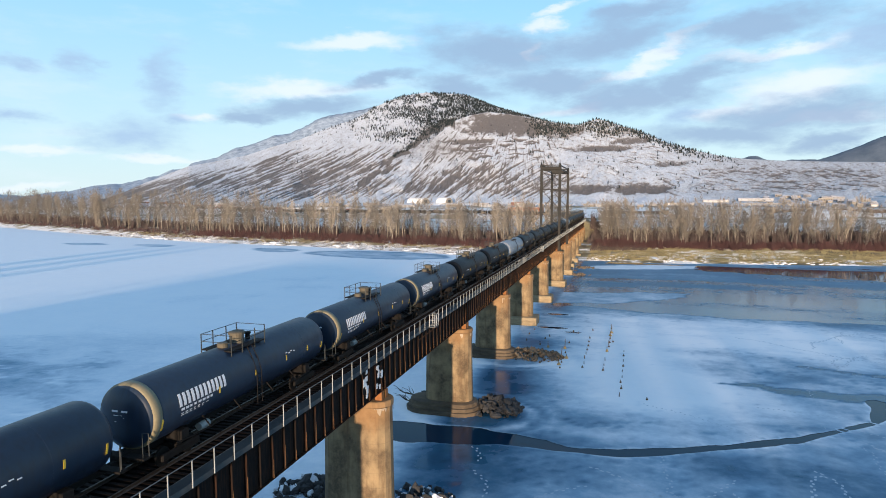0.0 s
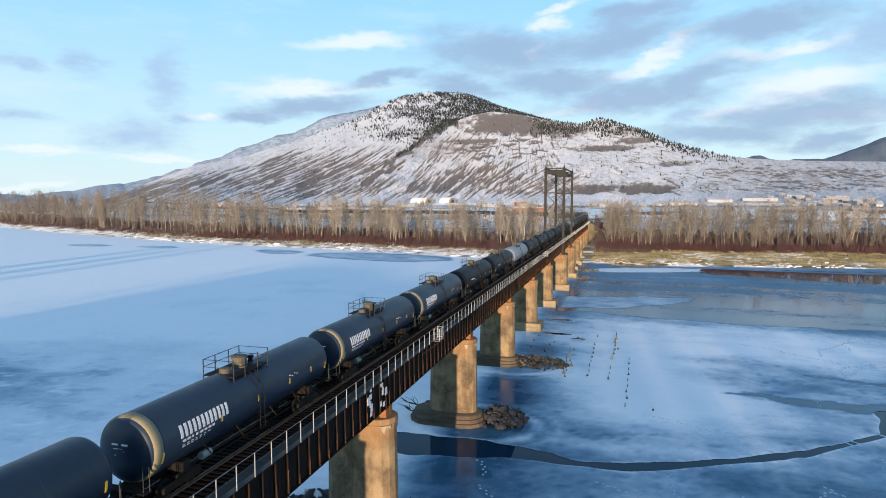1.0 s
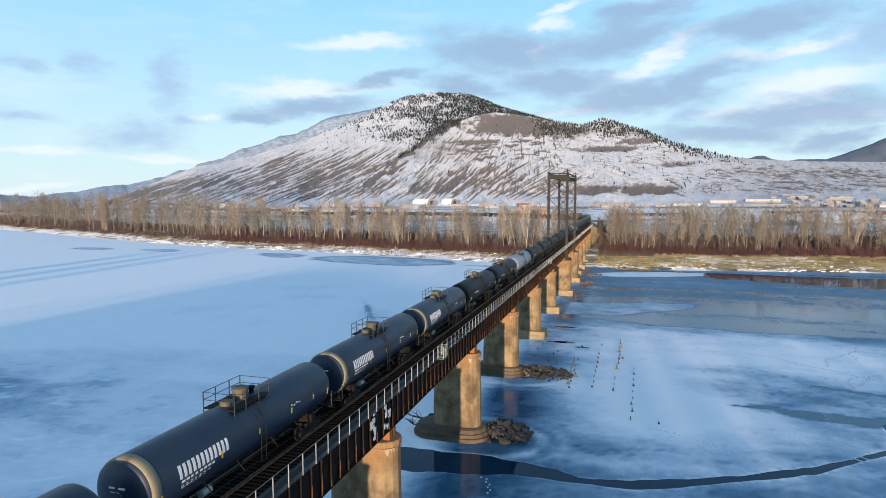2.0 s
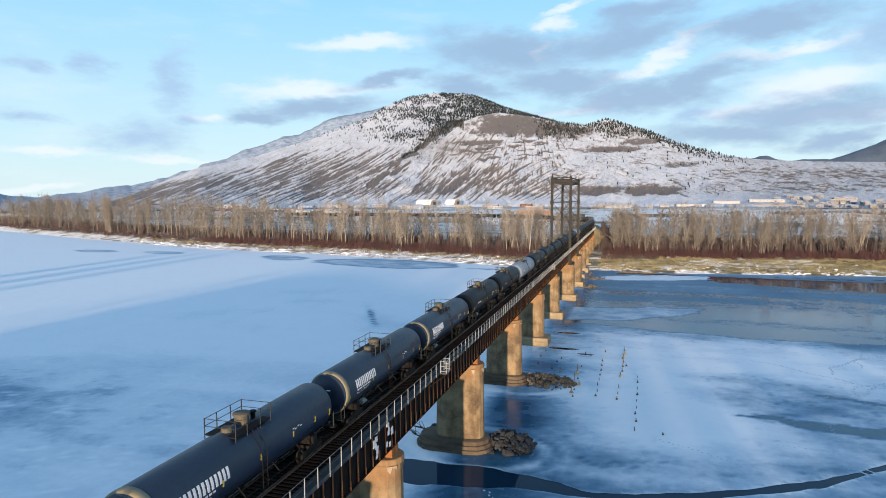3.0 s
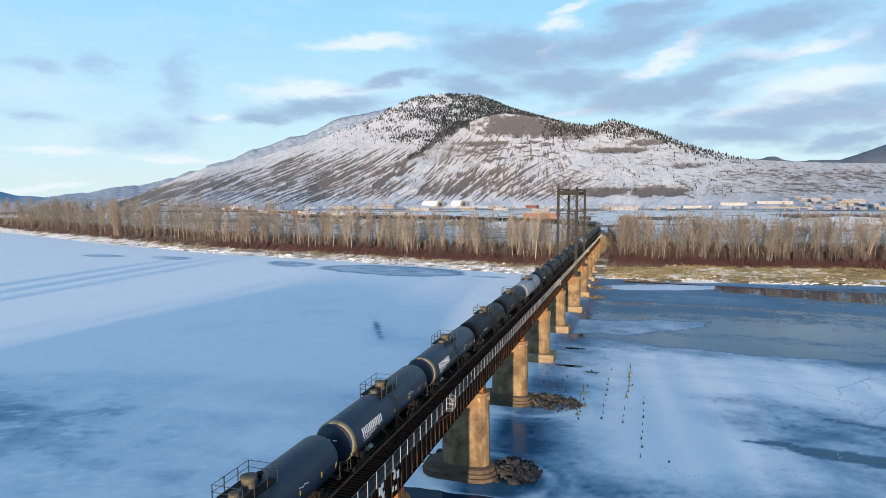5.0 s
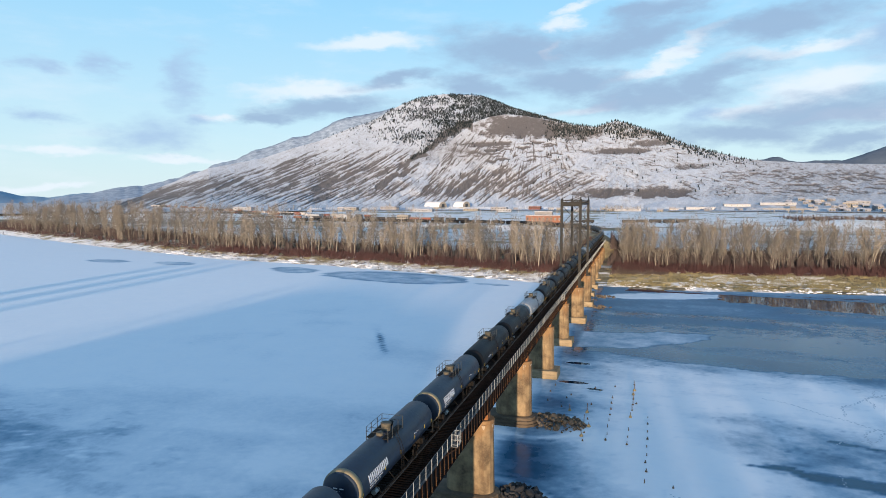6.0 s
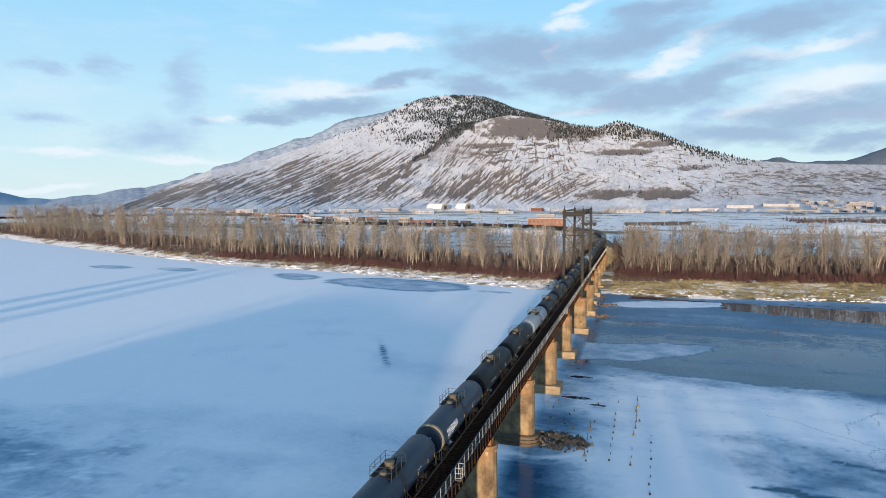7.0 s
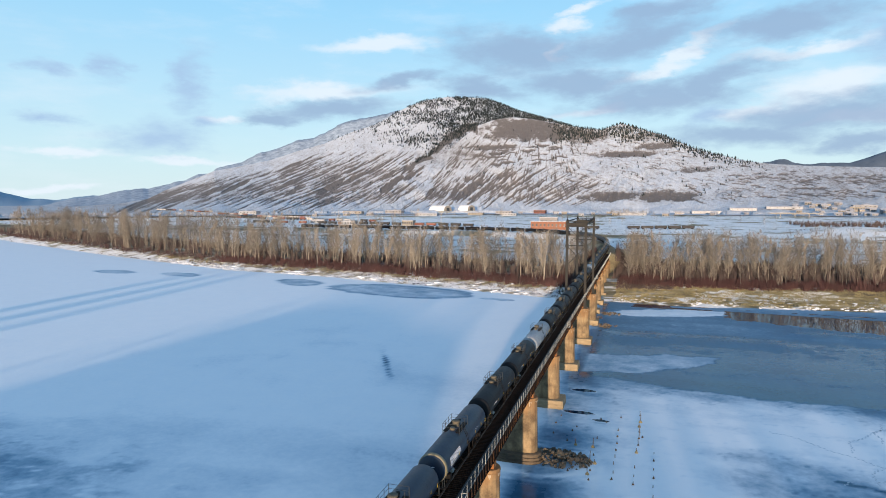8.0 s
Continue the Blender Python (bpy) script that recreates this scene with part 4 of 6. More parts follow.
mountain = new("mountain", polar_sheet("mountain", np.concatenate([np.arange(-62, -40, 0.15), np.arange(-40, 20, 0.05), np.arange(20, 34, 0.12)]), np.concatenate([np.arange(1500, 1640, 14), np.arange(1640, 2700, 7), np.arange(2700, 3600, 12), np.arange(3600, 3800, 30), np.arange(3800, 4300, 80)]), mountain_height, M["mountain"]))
tagged(mountain, "broad snow-dusted mountain with brown gullies and pine-dotted summit", "mountain", kind="structure")

# no air between: the blue of distance haze is mixed into the base colour
M["far_hill"] = material("haze_tinted_far_hill", (0.15, 0.25, 0.35), (0.25, 0.35, 0.44), 0.004, 0.95, bump=0, fine=8, where="World")


def distant_height(a, r):
    top = EYE_Z + 4300 * np.tan(np.radians(np.interp(a, DISTANT[:, 0], DISTANT[:, 1]) + 0.25 * (fbm(a / 1.2, a * 0, 111) - 0.5)))
    return 6 + (top - 6) * np.where(r < 4300, step(r, 3700, 4300), 1 - (r - 4300) / 900), {}


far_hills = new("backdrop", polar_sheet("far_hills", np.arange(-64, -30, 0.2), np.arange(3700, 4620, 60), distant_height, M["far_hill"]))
tagged(far_hills, "wooded hills at the end of the valley, tinted blue for haze", "hills", kind="structure")
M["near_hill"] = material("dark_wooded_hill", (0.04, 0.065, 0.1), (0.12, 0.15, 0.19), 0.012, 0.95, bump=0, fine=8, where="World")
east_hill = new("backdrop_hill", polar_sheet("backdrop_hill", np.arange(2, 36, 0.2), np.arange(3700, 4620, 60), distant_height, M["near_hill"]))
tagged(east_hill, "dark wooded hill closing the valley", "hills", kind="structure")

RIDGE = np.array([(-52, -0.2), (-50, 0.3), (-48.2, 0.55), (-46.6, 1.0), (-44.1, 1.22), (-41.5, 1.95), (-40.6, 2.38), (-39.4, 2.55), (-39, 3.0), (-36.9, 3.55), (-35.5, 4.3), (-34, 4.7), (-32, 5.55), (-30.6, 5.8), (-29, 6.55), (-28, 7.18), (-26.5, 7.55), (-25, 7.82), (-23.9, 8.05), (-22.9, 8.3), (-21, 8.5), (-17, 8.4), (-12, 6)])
# the upper flank's blue shade is painted as this sheet's own colour
M["ridge"] = material("shaded_wooded_snow", (0.05, 0.085, 0.13), (0.42, 0.5, 0.6), 0.035, 0.95, bump=0, fine=5, where="World")


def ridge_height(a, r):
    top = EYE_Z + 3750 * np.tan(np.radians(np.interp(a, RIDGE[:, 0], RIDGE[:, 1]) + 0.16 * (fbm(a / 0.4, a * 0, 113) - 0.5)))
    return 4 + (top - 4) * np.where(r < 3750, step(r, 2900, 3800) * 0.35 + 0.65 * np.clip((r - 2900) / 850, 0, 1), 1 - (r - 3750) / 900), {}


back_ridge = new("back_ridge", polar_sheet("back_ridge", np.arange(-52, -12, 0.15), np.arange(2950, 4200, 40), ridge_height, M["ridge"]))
tagged(back_ridge, "snow-covered wooded ridge behind the mountain's flank, blue shade in its colour", "ridge", kind="structure")


# ---- bridge piers ----
def stadium(hx, hy, cx, cy, z, n=7):
    """A wall with rounded noses, across the river's flow."""
    pts = []
    for side in (1, -1):
        for i in range(n + 1):
            t = -math.pi / 2 + math.pi * i / n
            pts.append((cx + side * (hx - hy + hy * math.cos(t)), cy + side * hy * math.sin(t), z))
    return pts


SHAFT_TOP = 11.0
PIER_X = -0.1


def bridge_pier(y, style):
    label = "tall rounded concrete bridge pier, orange-stained, standing in ice"
    p = thing("bridge_pier", label if style != "tower" else "blocky stained concrete pier carrying the lift tower", "bridge pier", "bridge piers", at=on_bridge(PIER_X, y))
    hx, hy = (3.0, 1.35) if style != "tower" else (4.3, 1.7)
    top = SHAFT_TOP - 0.55
    lo = 1.5 if style in ("stepped", "block", "tower") else -0.6
    if y > 262:
        lo = 0.0
    rings = [stadium(hx + 0.16 * (1 - k), hy + 0.14 * (1 - k), 0, 0, lo + (top - lo) * k) for k in (0, 0.25, 0.5, 0.75, 1)]
    b = Build().loft(rings)
    child("shaft", b.mesh("shaft", M["concrete"]), p)
    cap = Build().loft([stadium(hx + 0.02, hy + 0.02, 0, 0, top), stadium(hx + 0.12, hy + 0.12, 0, 0, top + 0.08), stadium(hx + 0.12, hy + 0.12, 0, 0, top + 0.48), stadium(hx + 0.05, hy + 0.05, 0, 0, top + 0.55)])
    child("cap", cap.mesh("cap", M["concrete"]), p, label="chipped rust-streaked cap")
    rnd = random.Random(int(y))
    # crusted lime runs below the cap
    for k in range(13):
        t = rnd.uniform(-1.5, 1.2)
        x, yy = (hx - hy) + hy * math.cos(t), hy * math.sin(t)
        w, drop = rnd.choice((0.06, 0.1, 0.16, 0.3)) * rnd.uniform(0.8, 1.3), rnd.choice((0.1, 0.2, 0.35, 0.7)) * rnd.uniform(0.7, 1.3)
        n = Vector((math.cos(t), math.sin(t), 0))
        s = Vector((-math.sin(t), math.cos(t), 0))
        c = Vector((x, yy, top)) + n * 0.04
        q = Build().loft([[c + s * w * f - Vector((0, 0, d)) + n * e for f, d in ((-0.5, 0.0), (0.5, 0.0), (0.42, drop * 0.5), (0.12, drop), (-0.2, drop * 0.8), (-0.45, drop * 0.4))] for e in (0.0, 0.035)])
        child("lime_run", q.mesh("lime_run", M["lime"]), p, label="white lime crust")
    if style in ("stepped", "block", "tower"):
        ex, ey = (4.6, 2.3) if style == "stepped" else ((4.2, 2.6) if style == "block" else (5.2, 2.7))
        f = Build()
        if style == "stepped":
            f.loft([stadium(ex + 0.5 - 0.28 * k, ey + 0.45 - 0.28 * k, -0.7, 0, z) for k, z in ((0, -0.5), (0, 0.42), (0.25, 0.46), (1, 0.47), (1, 0.88), (1.2, 0.92), (2, 0.93), (2, 1.36), (2.2, 1.42))] + [stadium(hx + 0.3, hy + 0.3, 0, 0, 1.55)])
        else:
            f.box(-ex, ex, -ey, ey, -0.5, 1.75, 0.12)
        child("footing", f.mesh("footing", M["footing" if style == "stepped" else "footing_pale"]), p, label="wide concrete footing at the ice")
    return p


for k, y in enumerate(PIERS):
    if y > 60:
        bridge_pier(y, "tower" if 170 < y < 230 else ("stepped" if y < 110 else "block"))
    else:
        bridge_pier(y, "plain")


# ---- girder spans, track and walkway ----
GIRDER_X, WEB_LOW, WEB_HIGH = 2.05, 11.75, 14.75


def girder_span(y0, y1):
    ob = thing("girder_span", "dark rust-streaked riveted plate girder span on piers", "bridge span", "girder spans", at=on_bridge(0, y0))
    L = y1 - y0 - 0.12
    for s in (1, -1):
        x = s * GIRDER_X
        child("web", Build().box(x - 0.012, x + 0.012, 0.06, L, WEB_LOW, WEB_HIGH).mesh("web", M["girder"]), ob)
        for z0, z1 in ((WEB_LOW - 0.04, WEB_LOW), (WEB_HIGH, WEB_HIGH + 0.05)):
            child("flange", Build().box(x - 0.24, x + 0.24, 0.06, L, z0, z1).mesh("flange", M["girder"]), ob)
        for yy in (0.35, L - 0.35):
            child("bearing", Build().box(x - 0.3, x + 0.3, yy - 0.3, yy + 0.3, SHAFT_TOP - 0.02, WEB_LOW - 0.06, 0.03).mesh("bearing", M["rust"]), ob)
    n = max(2, round(L / 1.32))
    stiff = Build().box(0, 0.17, -0.02, 0.02, WEB_LOW + 0.02, WEB_HIGH - 0.02).mesh("stiffener", M["girder"])
    run = Build().loft([[(0.172, -0.03, WEB_LOW), (0.182, -0.03, WEB_LOW), (0.182, 0.03, WEB_LOW), (0.172, 0.03, WEB_LOW)], [(0.172, -0.035, WEB_LOW + 0.9), (0.181, -0.035, WEB_LOW + 0.9), (0.181, 0.03, WEB_LOW + 0.9), (0.172, 0.03, WEB_LOW + 0.9)],
                        [(0.172, -0.01, WEB_LOW + 1.5), (0.178, -0.01, WEB_LOW + 1.5), (0.178, 0.01, WEB_LOW + 1.5), (0.172, 0.01, WEB_LOW + 1.5)]]).mesh("rust_run", M["rust"])
    rnd = random.Random(int(y0 * 7))
    for i in range(n + 1):
        yy = 0.3 + (L - 0.6) * i / n
        st = child("stiffener", stiff, ob, pose(GIRDER_X + 0.012, yy, 0))
        if rnd.random() < 0.85:
            q = child("rust_run", run, st, Matrix.Translation((0, 0, 0)) @ Matrix.Diagonal((1, rnd.uniform(0.6, 1.3), 1, 1)), "orange rust streak")
            f = rnd.uniform(0.35, 1.0)
            q.matrix_basis = Matrix.Translation((0, 0, WEB_LOW * (1 - f))) @ Matrix.Diagonal((1, rnd.uniform(0.6, 1.4), f, 1))
    for i in range(5):
        yy = 0.5 + (L - 1) * i / 4
        child("cross_frame", Build().beam((-GIRDER_X, yy, WEB_LOW + 0.2), (GIRDER_X, yy, WEB_HIGH - 0.2), 0.09, 0.09).beam((GIRDER_X, yy, WEB_LOW + 0.2), (-GIRDER_X, yy, WEB_HIGH - 0.2), 0.09, 0.09).mesh("cross_frame", M["girder"]), ob)
    return ob


for y0, y1 in zip(PIERS, PIERS[1:]):
    girder_span(y0, y1)

track_bed = tagged(new("railway_track"), "single railway track on dark timber ties across the bridge", "track", kind="structure")
for s in (1, -1):
    x = s * 0.755
    rail = Build()
    rows = []
    for d in list(np.arange(-50, 325, 25.0)) + list(np.arange(330, 1000, 6.0)):
        cx, cy, hd, cz = track(float(d))
        q = Matrix.Translation((cx, cy, cz)) @ Matrix.Rotation(radians(hd), 4, "Z")
        rows.append([q @ Vector(c) for c in ((x - 0.07, 0, -0.17), (x + 0.07, 0, -0.17), (x + 0.02, 0, -0.12), (x + 0.036, 0, -0.04), (x + 0.036, 0, 0), (x - 0.036, 0, 0), (x - 0.036, 0, -0.04), (x - 0.02, 0, -0.12))])
    child("rail", rail.loft(rows).mesh("rail", M["rail"]), track_bed)

# refuge bays and walkway beside the ties
WALK_X0, WALK_X1, WALK_Z = 2.36, 3.1, 15.2


def walkway(y0, y1):
    ob = thing("bridge_walkway", "galvanised steel grating walkway with a pipe handrail beside the track", "walkway", "walkway lengths", at=on_bridge(0, y0))
    L = y1 - y0
    child("grating", Build().box(WALK_X0, WALK_X1, 0, L - 0.02, WALK_Z - 0.05, WALK_Z).mesh("grating", M["grating"]), ob)
    child("edge_channel", Build().box(WALK_X1 + 0.002, WALK_X1 + 0.05, 0, L - 0.02, WALK_Z - 0.2, WALK_Z + 0.06).mesh("edge_channel", M["channel"]), ob)
    n = max(2, round(L / 1.5))
    post = Build().box(-0.024, 0.024, -0.024, 0.024, WALK_Z - 0.18, WALK_Z + 1.1, 0.008).mesh("post", M["galv"])
    brk = Build().beam((GIRDER_X + 0.02, 0, WALK_Z - 0.75), (WALK_X1, 0, WALK_Z - 0.16), 0.06, 0.06).mesh("bracket", M["girder"])
    for i in range(n):
        y = (i + 0.5) * L / n
        child("post", post, ob, pose(WALK_X1 + 0.085, y, 0))
        child("bracket", brk, ob, pose(0, y, 0))
    for z, q in ((1.08, 0.022), (0.55, 0.007)):
        child("handrail", Build().tube([(WALK_X1 + 0.085, 0, WALK_Z + z), (WALK_X1 + 0.085, L, WALK_Z + z)], q, 6).mesh("handrail", M["dark_rail"]), ob)
    return ob


for y0, y1 in zip(PIERS, PIERS[1:]):
    walkway(y0, y1)


def refuge_bay(y):
    ob = thing("refuge_platform", "small railed steel refuge platform hung off the walkway", "platform", "refuge platforms", at=on_bridge(WALK_X1 + 0.1, y, WALK_Z))
    child("floor_plate", Build().box(0.02, 0.66, -0.6, 0.6, -0.14, -0.05).mesh("floor_plate", M["channel"]), ob)
    for px, py in ((0.63, -0.57), (0.63, 0.57), (0.63, 0.0), (0.06, -0.57), (0.06, 0.57)):
        child("post", Build().box(px - 0.024, px + 0.024, py - 0.024, py + 0.024, -0.1, 1.12).mesh("post", M["galv"]), ob)
    for z in (0.12, 0.6, 1.1):
        child("rail", Build().tube([(0.06, -0.57, z), (0.63, -0.57, z), (0.63, 0.57, z), (0.06, 0.57, z)], 0.024, 6).mesh("rail", M["galv"]), ob)
    for py in (-0.62, 0.62):
        child("bracket", Build().beam((-1.1, py, -1.5), (0.62, py, -0.15), 0.08, 0.08).mesh("bracket", M["girder"]), ob)
    return ob


for y in (48.6, 136.5, 228.0):
    refuge_bay(y)

# pale painted scrawl on the girder ends over the second pier
for y, w, h in ((34.9, 1.3, 2.2), (37.6, 1.3, 2.4)):
    g = thing("graffiti", "white and black painted scrawl on the rusty girder", "graffiti", at=on_bridge(GIRDER_X + 0.2, y, 13.2))
    rnd = random.Random(int(y * 10))
    for k in range(12):
        z, yy = rnd.uniform(-h / 2, h / 2), rnd.uniform(-w / 2, w / 2)
        child("paint_patch", Build().box(0, 0.006 + 0.001 * k, yy - rnd.uniform(0.08, 0.3), yy + rnd.uniform(0.08, 0.3), z - rnd.uniform(0.05, 0.3), z + rnd.uniform(0.05, 0.3)).mesh("paint_patch", M["white_paint"] if k % 4 else M["running_gear"]), g)


# ---- lift tower ----
def lift_tower():
    ob = thing("lift_tower", "tall dark steel lattice lift-bridge tower straddling the track", "tower", at=on_bridge(-0.1, 0))
    xs, ys, z0, z1 = (-2.85, 2.85), (187.0, 218.5), 11.0, 38.1
    for y in ys:
        for x in xs:
            # riveted H section, flanges towards both banks
            o, i, t = 0.38, 0.03, 0.28
            ring = lambda z: [(x - o, y - o, z), (x + o, y - o, z), (x + o, y - t, z), (x + i, y - t, z), (x + i, y + t, z), (x + o, y + t, z), (x + o, y + o, z), (x - o, y + o, z), (x - o, y + t, z), (x - i, y + t, z), (x - i, y - t, z), (x - o, y - t, z)]
            leg = Build().loft([ring(z0), ring(z1)])
            lg = child("leg", leg.mesh("leg", M["tower_steel"]), ob)
            child("finial", Build().lathe_z([(z1, 0.3), (z1 + 0.4, 0.32), (z1 + 0.5, 0.12), (z1 + 1.3, 0.06), (z1 + 1.7, 0.02)], 8, x, y).mesh("finial", M["tower_steel"]), lg)
    levels = [24.2, 30.4, 36.5]
    for y in ys:
        for z in (30.4, 36.5, 38.0):
            child("strut", Build().beam((xs[0], y, z), (xs[1], y, z), 0.26, 0.3).mesh("strut", M["tower_steel"]), ob)
        for a, b in zip(levels, levels[1:]):
            for s in (1, -1):
                # each diagonal is a pair of angles laced together
                br = child("brace", Build().beam((xs[0] * s, y - 0.12, a), (xs[1] * s, y - 0.12, b), 0.1, 0.16).beam((xs[0] * s, y + 0.12, a), (xs[1] * s, y + 0.12, b), 0.1, 0.16).mesh("brace", M["tower_steel"]), ob)
                child("gusset", Build().box(xs[0] * s - 0.55, xs[0] * s + 0.55, y - 0.4, y - 0.37, a - 0.5, a + 0.5).mesh("gusset", M["tower_steel"]), br)
        child("sheave_beam", Build().box(xs[0] - 0.3, xs[1] + 0.3, y - 0.45, y + 0.45, 36.6, 37.6, 0.05).mesh("sheave_beam", M["tower_steel"]), ob)
    for x in xs:
        for z in (36.9, 38.0):
            child("strut", Build().beam((x, ys[0], z), (x, ys[1], z), 0.25, 0.3).mesh("strut", M["tower_steel"]), ob)
    child("lookout_deck", Build().box(xs[0] - 0.6, xs[1] + 0.6, ys[0] - 0.7, ys[0] + 0.7, 36.2, 36.35).mesh("lookout_deck", M["tower_steel"]), ob)
    for x in (xs[0] - 0.55, 0, xs[1] + 0.55):
        child("guard_post", Build().box(x - 0.04, x + 0.04, ys[0] - 0.68, ys[0] - 0.6, 36.3, 37.6).mesh("guard_post", M["tower_steel"]), ob)
    child("guard_rail", Build().tube([(xs[0] - 0.55, ys[0] - 0.64, 37.5), (xs[1] + 0.55, ys[0] - 0.64, 37.5)], 0.04, 6).mesh("guard_rail", M["tower_steel"]), ob)
    return ob


lift_tower()


# ---- tank cars ----
RADIUS, TANK_Z, PITCH = 1.52, 2.68, 18.2      # tank radius, its axis above the rail, length over couplers
HALF = 8.4


def tank_car(paint, label, logo, band, dome, seed, near=True):
    """A tank car centred on the origin at rail level; its near end is at -y."""
    rnd = random.Random(seed)
    ob = thing("tank_car", label, "tank car", "train of tank cars")
    zc = TANK_Z
    head = lambda s: [(s * (HALF - 0.62 + 0.62 * math.sin(t)), RADIUS * math.cos(t) if t < 1.5 else 0.02) for t in (0.25, 0.5, 0.75, 1.0, 1.2, 1.38, 1.5708)]
    prof = list(reversed(head(-1))) + [(-HALF + 0.62, RADIUS), (-HALF + 4, RADIUS + 0.004), (0, RADIUS + 0.01), (HALF - 4, RADIUS + 0.004), (HALF - 0.62, RADIUS)] + head(1)
    tank = child("tank", Build().lathe_y(prof, 40, 0, zc).mesh("tank", M[paint], True), ob)
    # weld seams
    for y in (-5.2, -2.6, 0, 2.6, 5.2) if near else ():
        child("seam", Build().lathe_y([(y - 0.02, RADIUS), (y - 0.012, RADIUS + 0.006), (y + 0.012, RADIUS + 0.006), (y + 0.02, RADIUS)], 40, 0, zc).mesh("seam", M[paint], True), tank)
    if band:
        child("end_band", Build().lathe_y([(-HALF + 0.42, RADIUS * 0.965), (-HALF + 0.58, RADIUS + 0.012), (-HALF + 0.88, RADIUS + 0.012), (-HALF + 0.9, RADIUS)], 40, 0, zc).mesh("end_band", M["band"], True), tank, label="faded cream band round the tank end")
    on_side = lambda y, ang, lift=0.012: Vector(((RADIUS + lift) * math.cos(ang), y, zc + (RADIUS + lift) * math.sin(ang)))

    def decal(name, y0, y1, a0, a1, mat, lbl="", lift=0.012):
        n = 4
        b = Build()
        b.loft([[on_side(y, a0 + (a1 - a0) * i / n, lf) for lf, rng in ((lift, range(n + 1)), (0.002, range(n, -1, -1))) for i in rng] for y in (y0, y1)])
        child(name, b.mesh(name, M[mat]), tank, label=lbl)

    if logo:
        # block emblem: twelve slim bars in a row
        for k in range(12):
            y = -6.4 + k * 0.3
            decal("emblem_bar", y, y + 0.17, 0.03, 0.43, "white_paint", "white painted emblem bar")
        for r, (a, n) in enumerate(((-0.1, 8), (-0.2, 7), (-0.26, 6))):
            for k in range(n):
                w = rnd.uniform(0.14, 0.22) if r == 0 else rnd.uniform(0.06, 0.2)
                decal("marking_bar", -6.3 + k * 0.3, -6.3 + k * 0.3 + w, a, a + (0.07 if r == 0 else 0.025), "white_paint")
    else:
        for k in range(5 if near else 2):
            decal("marking_bar", -5.6 + k * 0.33, -5.6 + k * 0.33 + 0.2, 0.05, 0.11, "white_paint")
    for k in range(4 if near else 0):
        decal("marking_bar", 3.0 + k * 0.28, 3.0 + k * 0.28 + 0.18, 0.18 - 0.05 * (k % 2), 0.21 - 0.05 * (k % 2), "white_paint")
    for y in (-3.5, -0.3, 3.0, 5.6) if near else (-3.5, 3.0):
        decal("reflector", y, y + 0.1, -0.12, 0.1, "yellow_paint", "yellow reflector strip")
    decal("reflector", HALF - 0.85, HALF - 0.75, -0.3, 0.0, "yellow_paint")
    decal("reflector", -HALF + 0.85, -HALF + 0.95, -0.45, -0.1, "yellow_paint")
    # stencilled lines on the near tank end
    for k, (x, z, w) in enumerate(((-0.25, 0.35, 0.3), (0.25, 0.35, 0.3), (-0.1, 0.18, 0.45), (0.02, 0.08, 0.4), (-0.05, -0.02, 0.3), (-0.05, -0.1, 0.45)) if near else ()):
        y = -HALF + 0.02
        child("end_marking", Build().box(x - w / 2, x + w / 2, y - 0.012, y + 0.05, zc + z, zc + z + (0.07 if k < 2 else 0.035)).mesh("end_marking", M["white_paint"]), tank)
    # top platform, manway and guard rails
    ztop = zc + RADIUS
    if dome:
        pf = child("top_platform", Build().box(-0.95, 0.95, -1.6, 1.6, ztop - 0.12, ztop - 0.05).mesh("top_platform", M["running_gear"]), ob, label="grated walkway round the manway")
        child("manway", Build().lathe_z([(ztop - 0.1, 0.4), (ztop + 0.45, 0.4), (ztop + 0.46, 0.47), (ztop + 0.58, 0.47), (ztop + 0.64, 0.3)], 18, 0, 0.25).mesh("manway", M["manway"]), ob, label="bolted tan manway cover")
        child("valve_housing", Build().lathe_z([(ztop - 0.1, 0.3), (ztop + 0.2, 0.3), (ztop + 0.25, 0.26)], 14, 0, -1.05).mesh("valve_housing", M["manway"]), ob)
        child("relief_valve", Build().lathe_z([(ztop - 0.1, 0.14), (ztop + 0.28, 0.14), (ztop + 0.3, 0.2), (ztop + 0.4, 0.2)], 12, 0.1, 1.15).mesh("relief_valve", M["running_gear"]), ob)
        for x in (-0.95, 0.95):
            for y in (-1.6, -0.6, 0.6, 1.6) if near else (-1.6, 1.6):
                child("guard_post", Build().box(x - 0.022, x + 0.022, y - 0.022, y + 0.022, ztop - 0.75, ztop + 0.8).mesh("guard_post", M["guard"]), ob)
        for z in (0.78, 0.38):
            child("guard_rail", Build().tube([(0.95, -1.6, ztop + z), (-0.95, -1.6, ztop + z), (-0.95, 1.6, ztop + z), (0.95, 1.6, ztop + z)] + ([(0.95, -1.6, ztop + z)] if z < 0.5 else []), 0.02, 6).mesh("guard_rail", M["guard"]), ob)
        for y in (-0.25, 0.2):
            child("ladder_side", Build().tube([(1.0, y, ztop - 0.1), (1.35, y, ztop - 0.75), (1.6, y, zc), (1.6, y, 0.9)], 0.025, 6).mesh("ladder_side", M["running_gear"]), ob)
        rung = Build().tube([(1.6, -0.25, 0), (1.6, 0.2, 0)], 0.018, 5).mesh("rung", M["running_gear"])
        for k in range(7 if near else 0):
            child("rung", rung, ob, pose(0, 0, 0.95 + 0.27 * k))
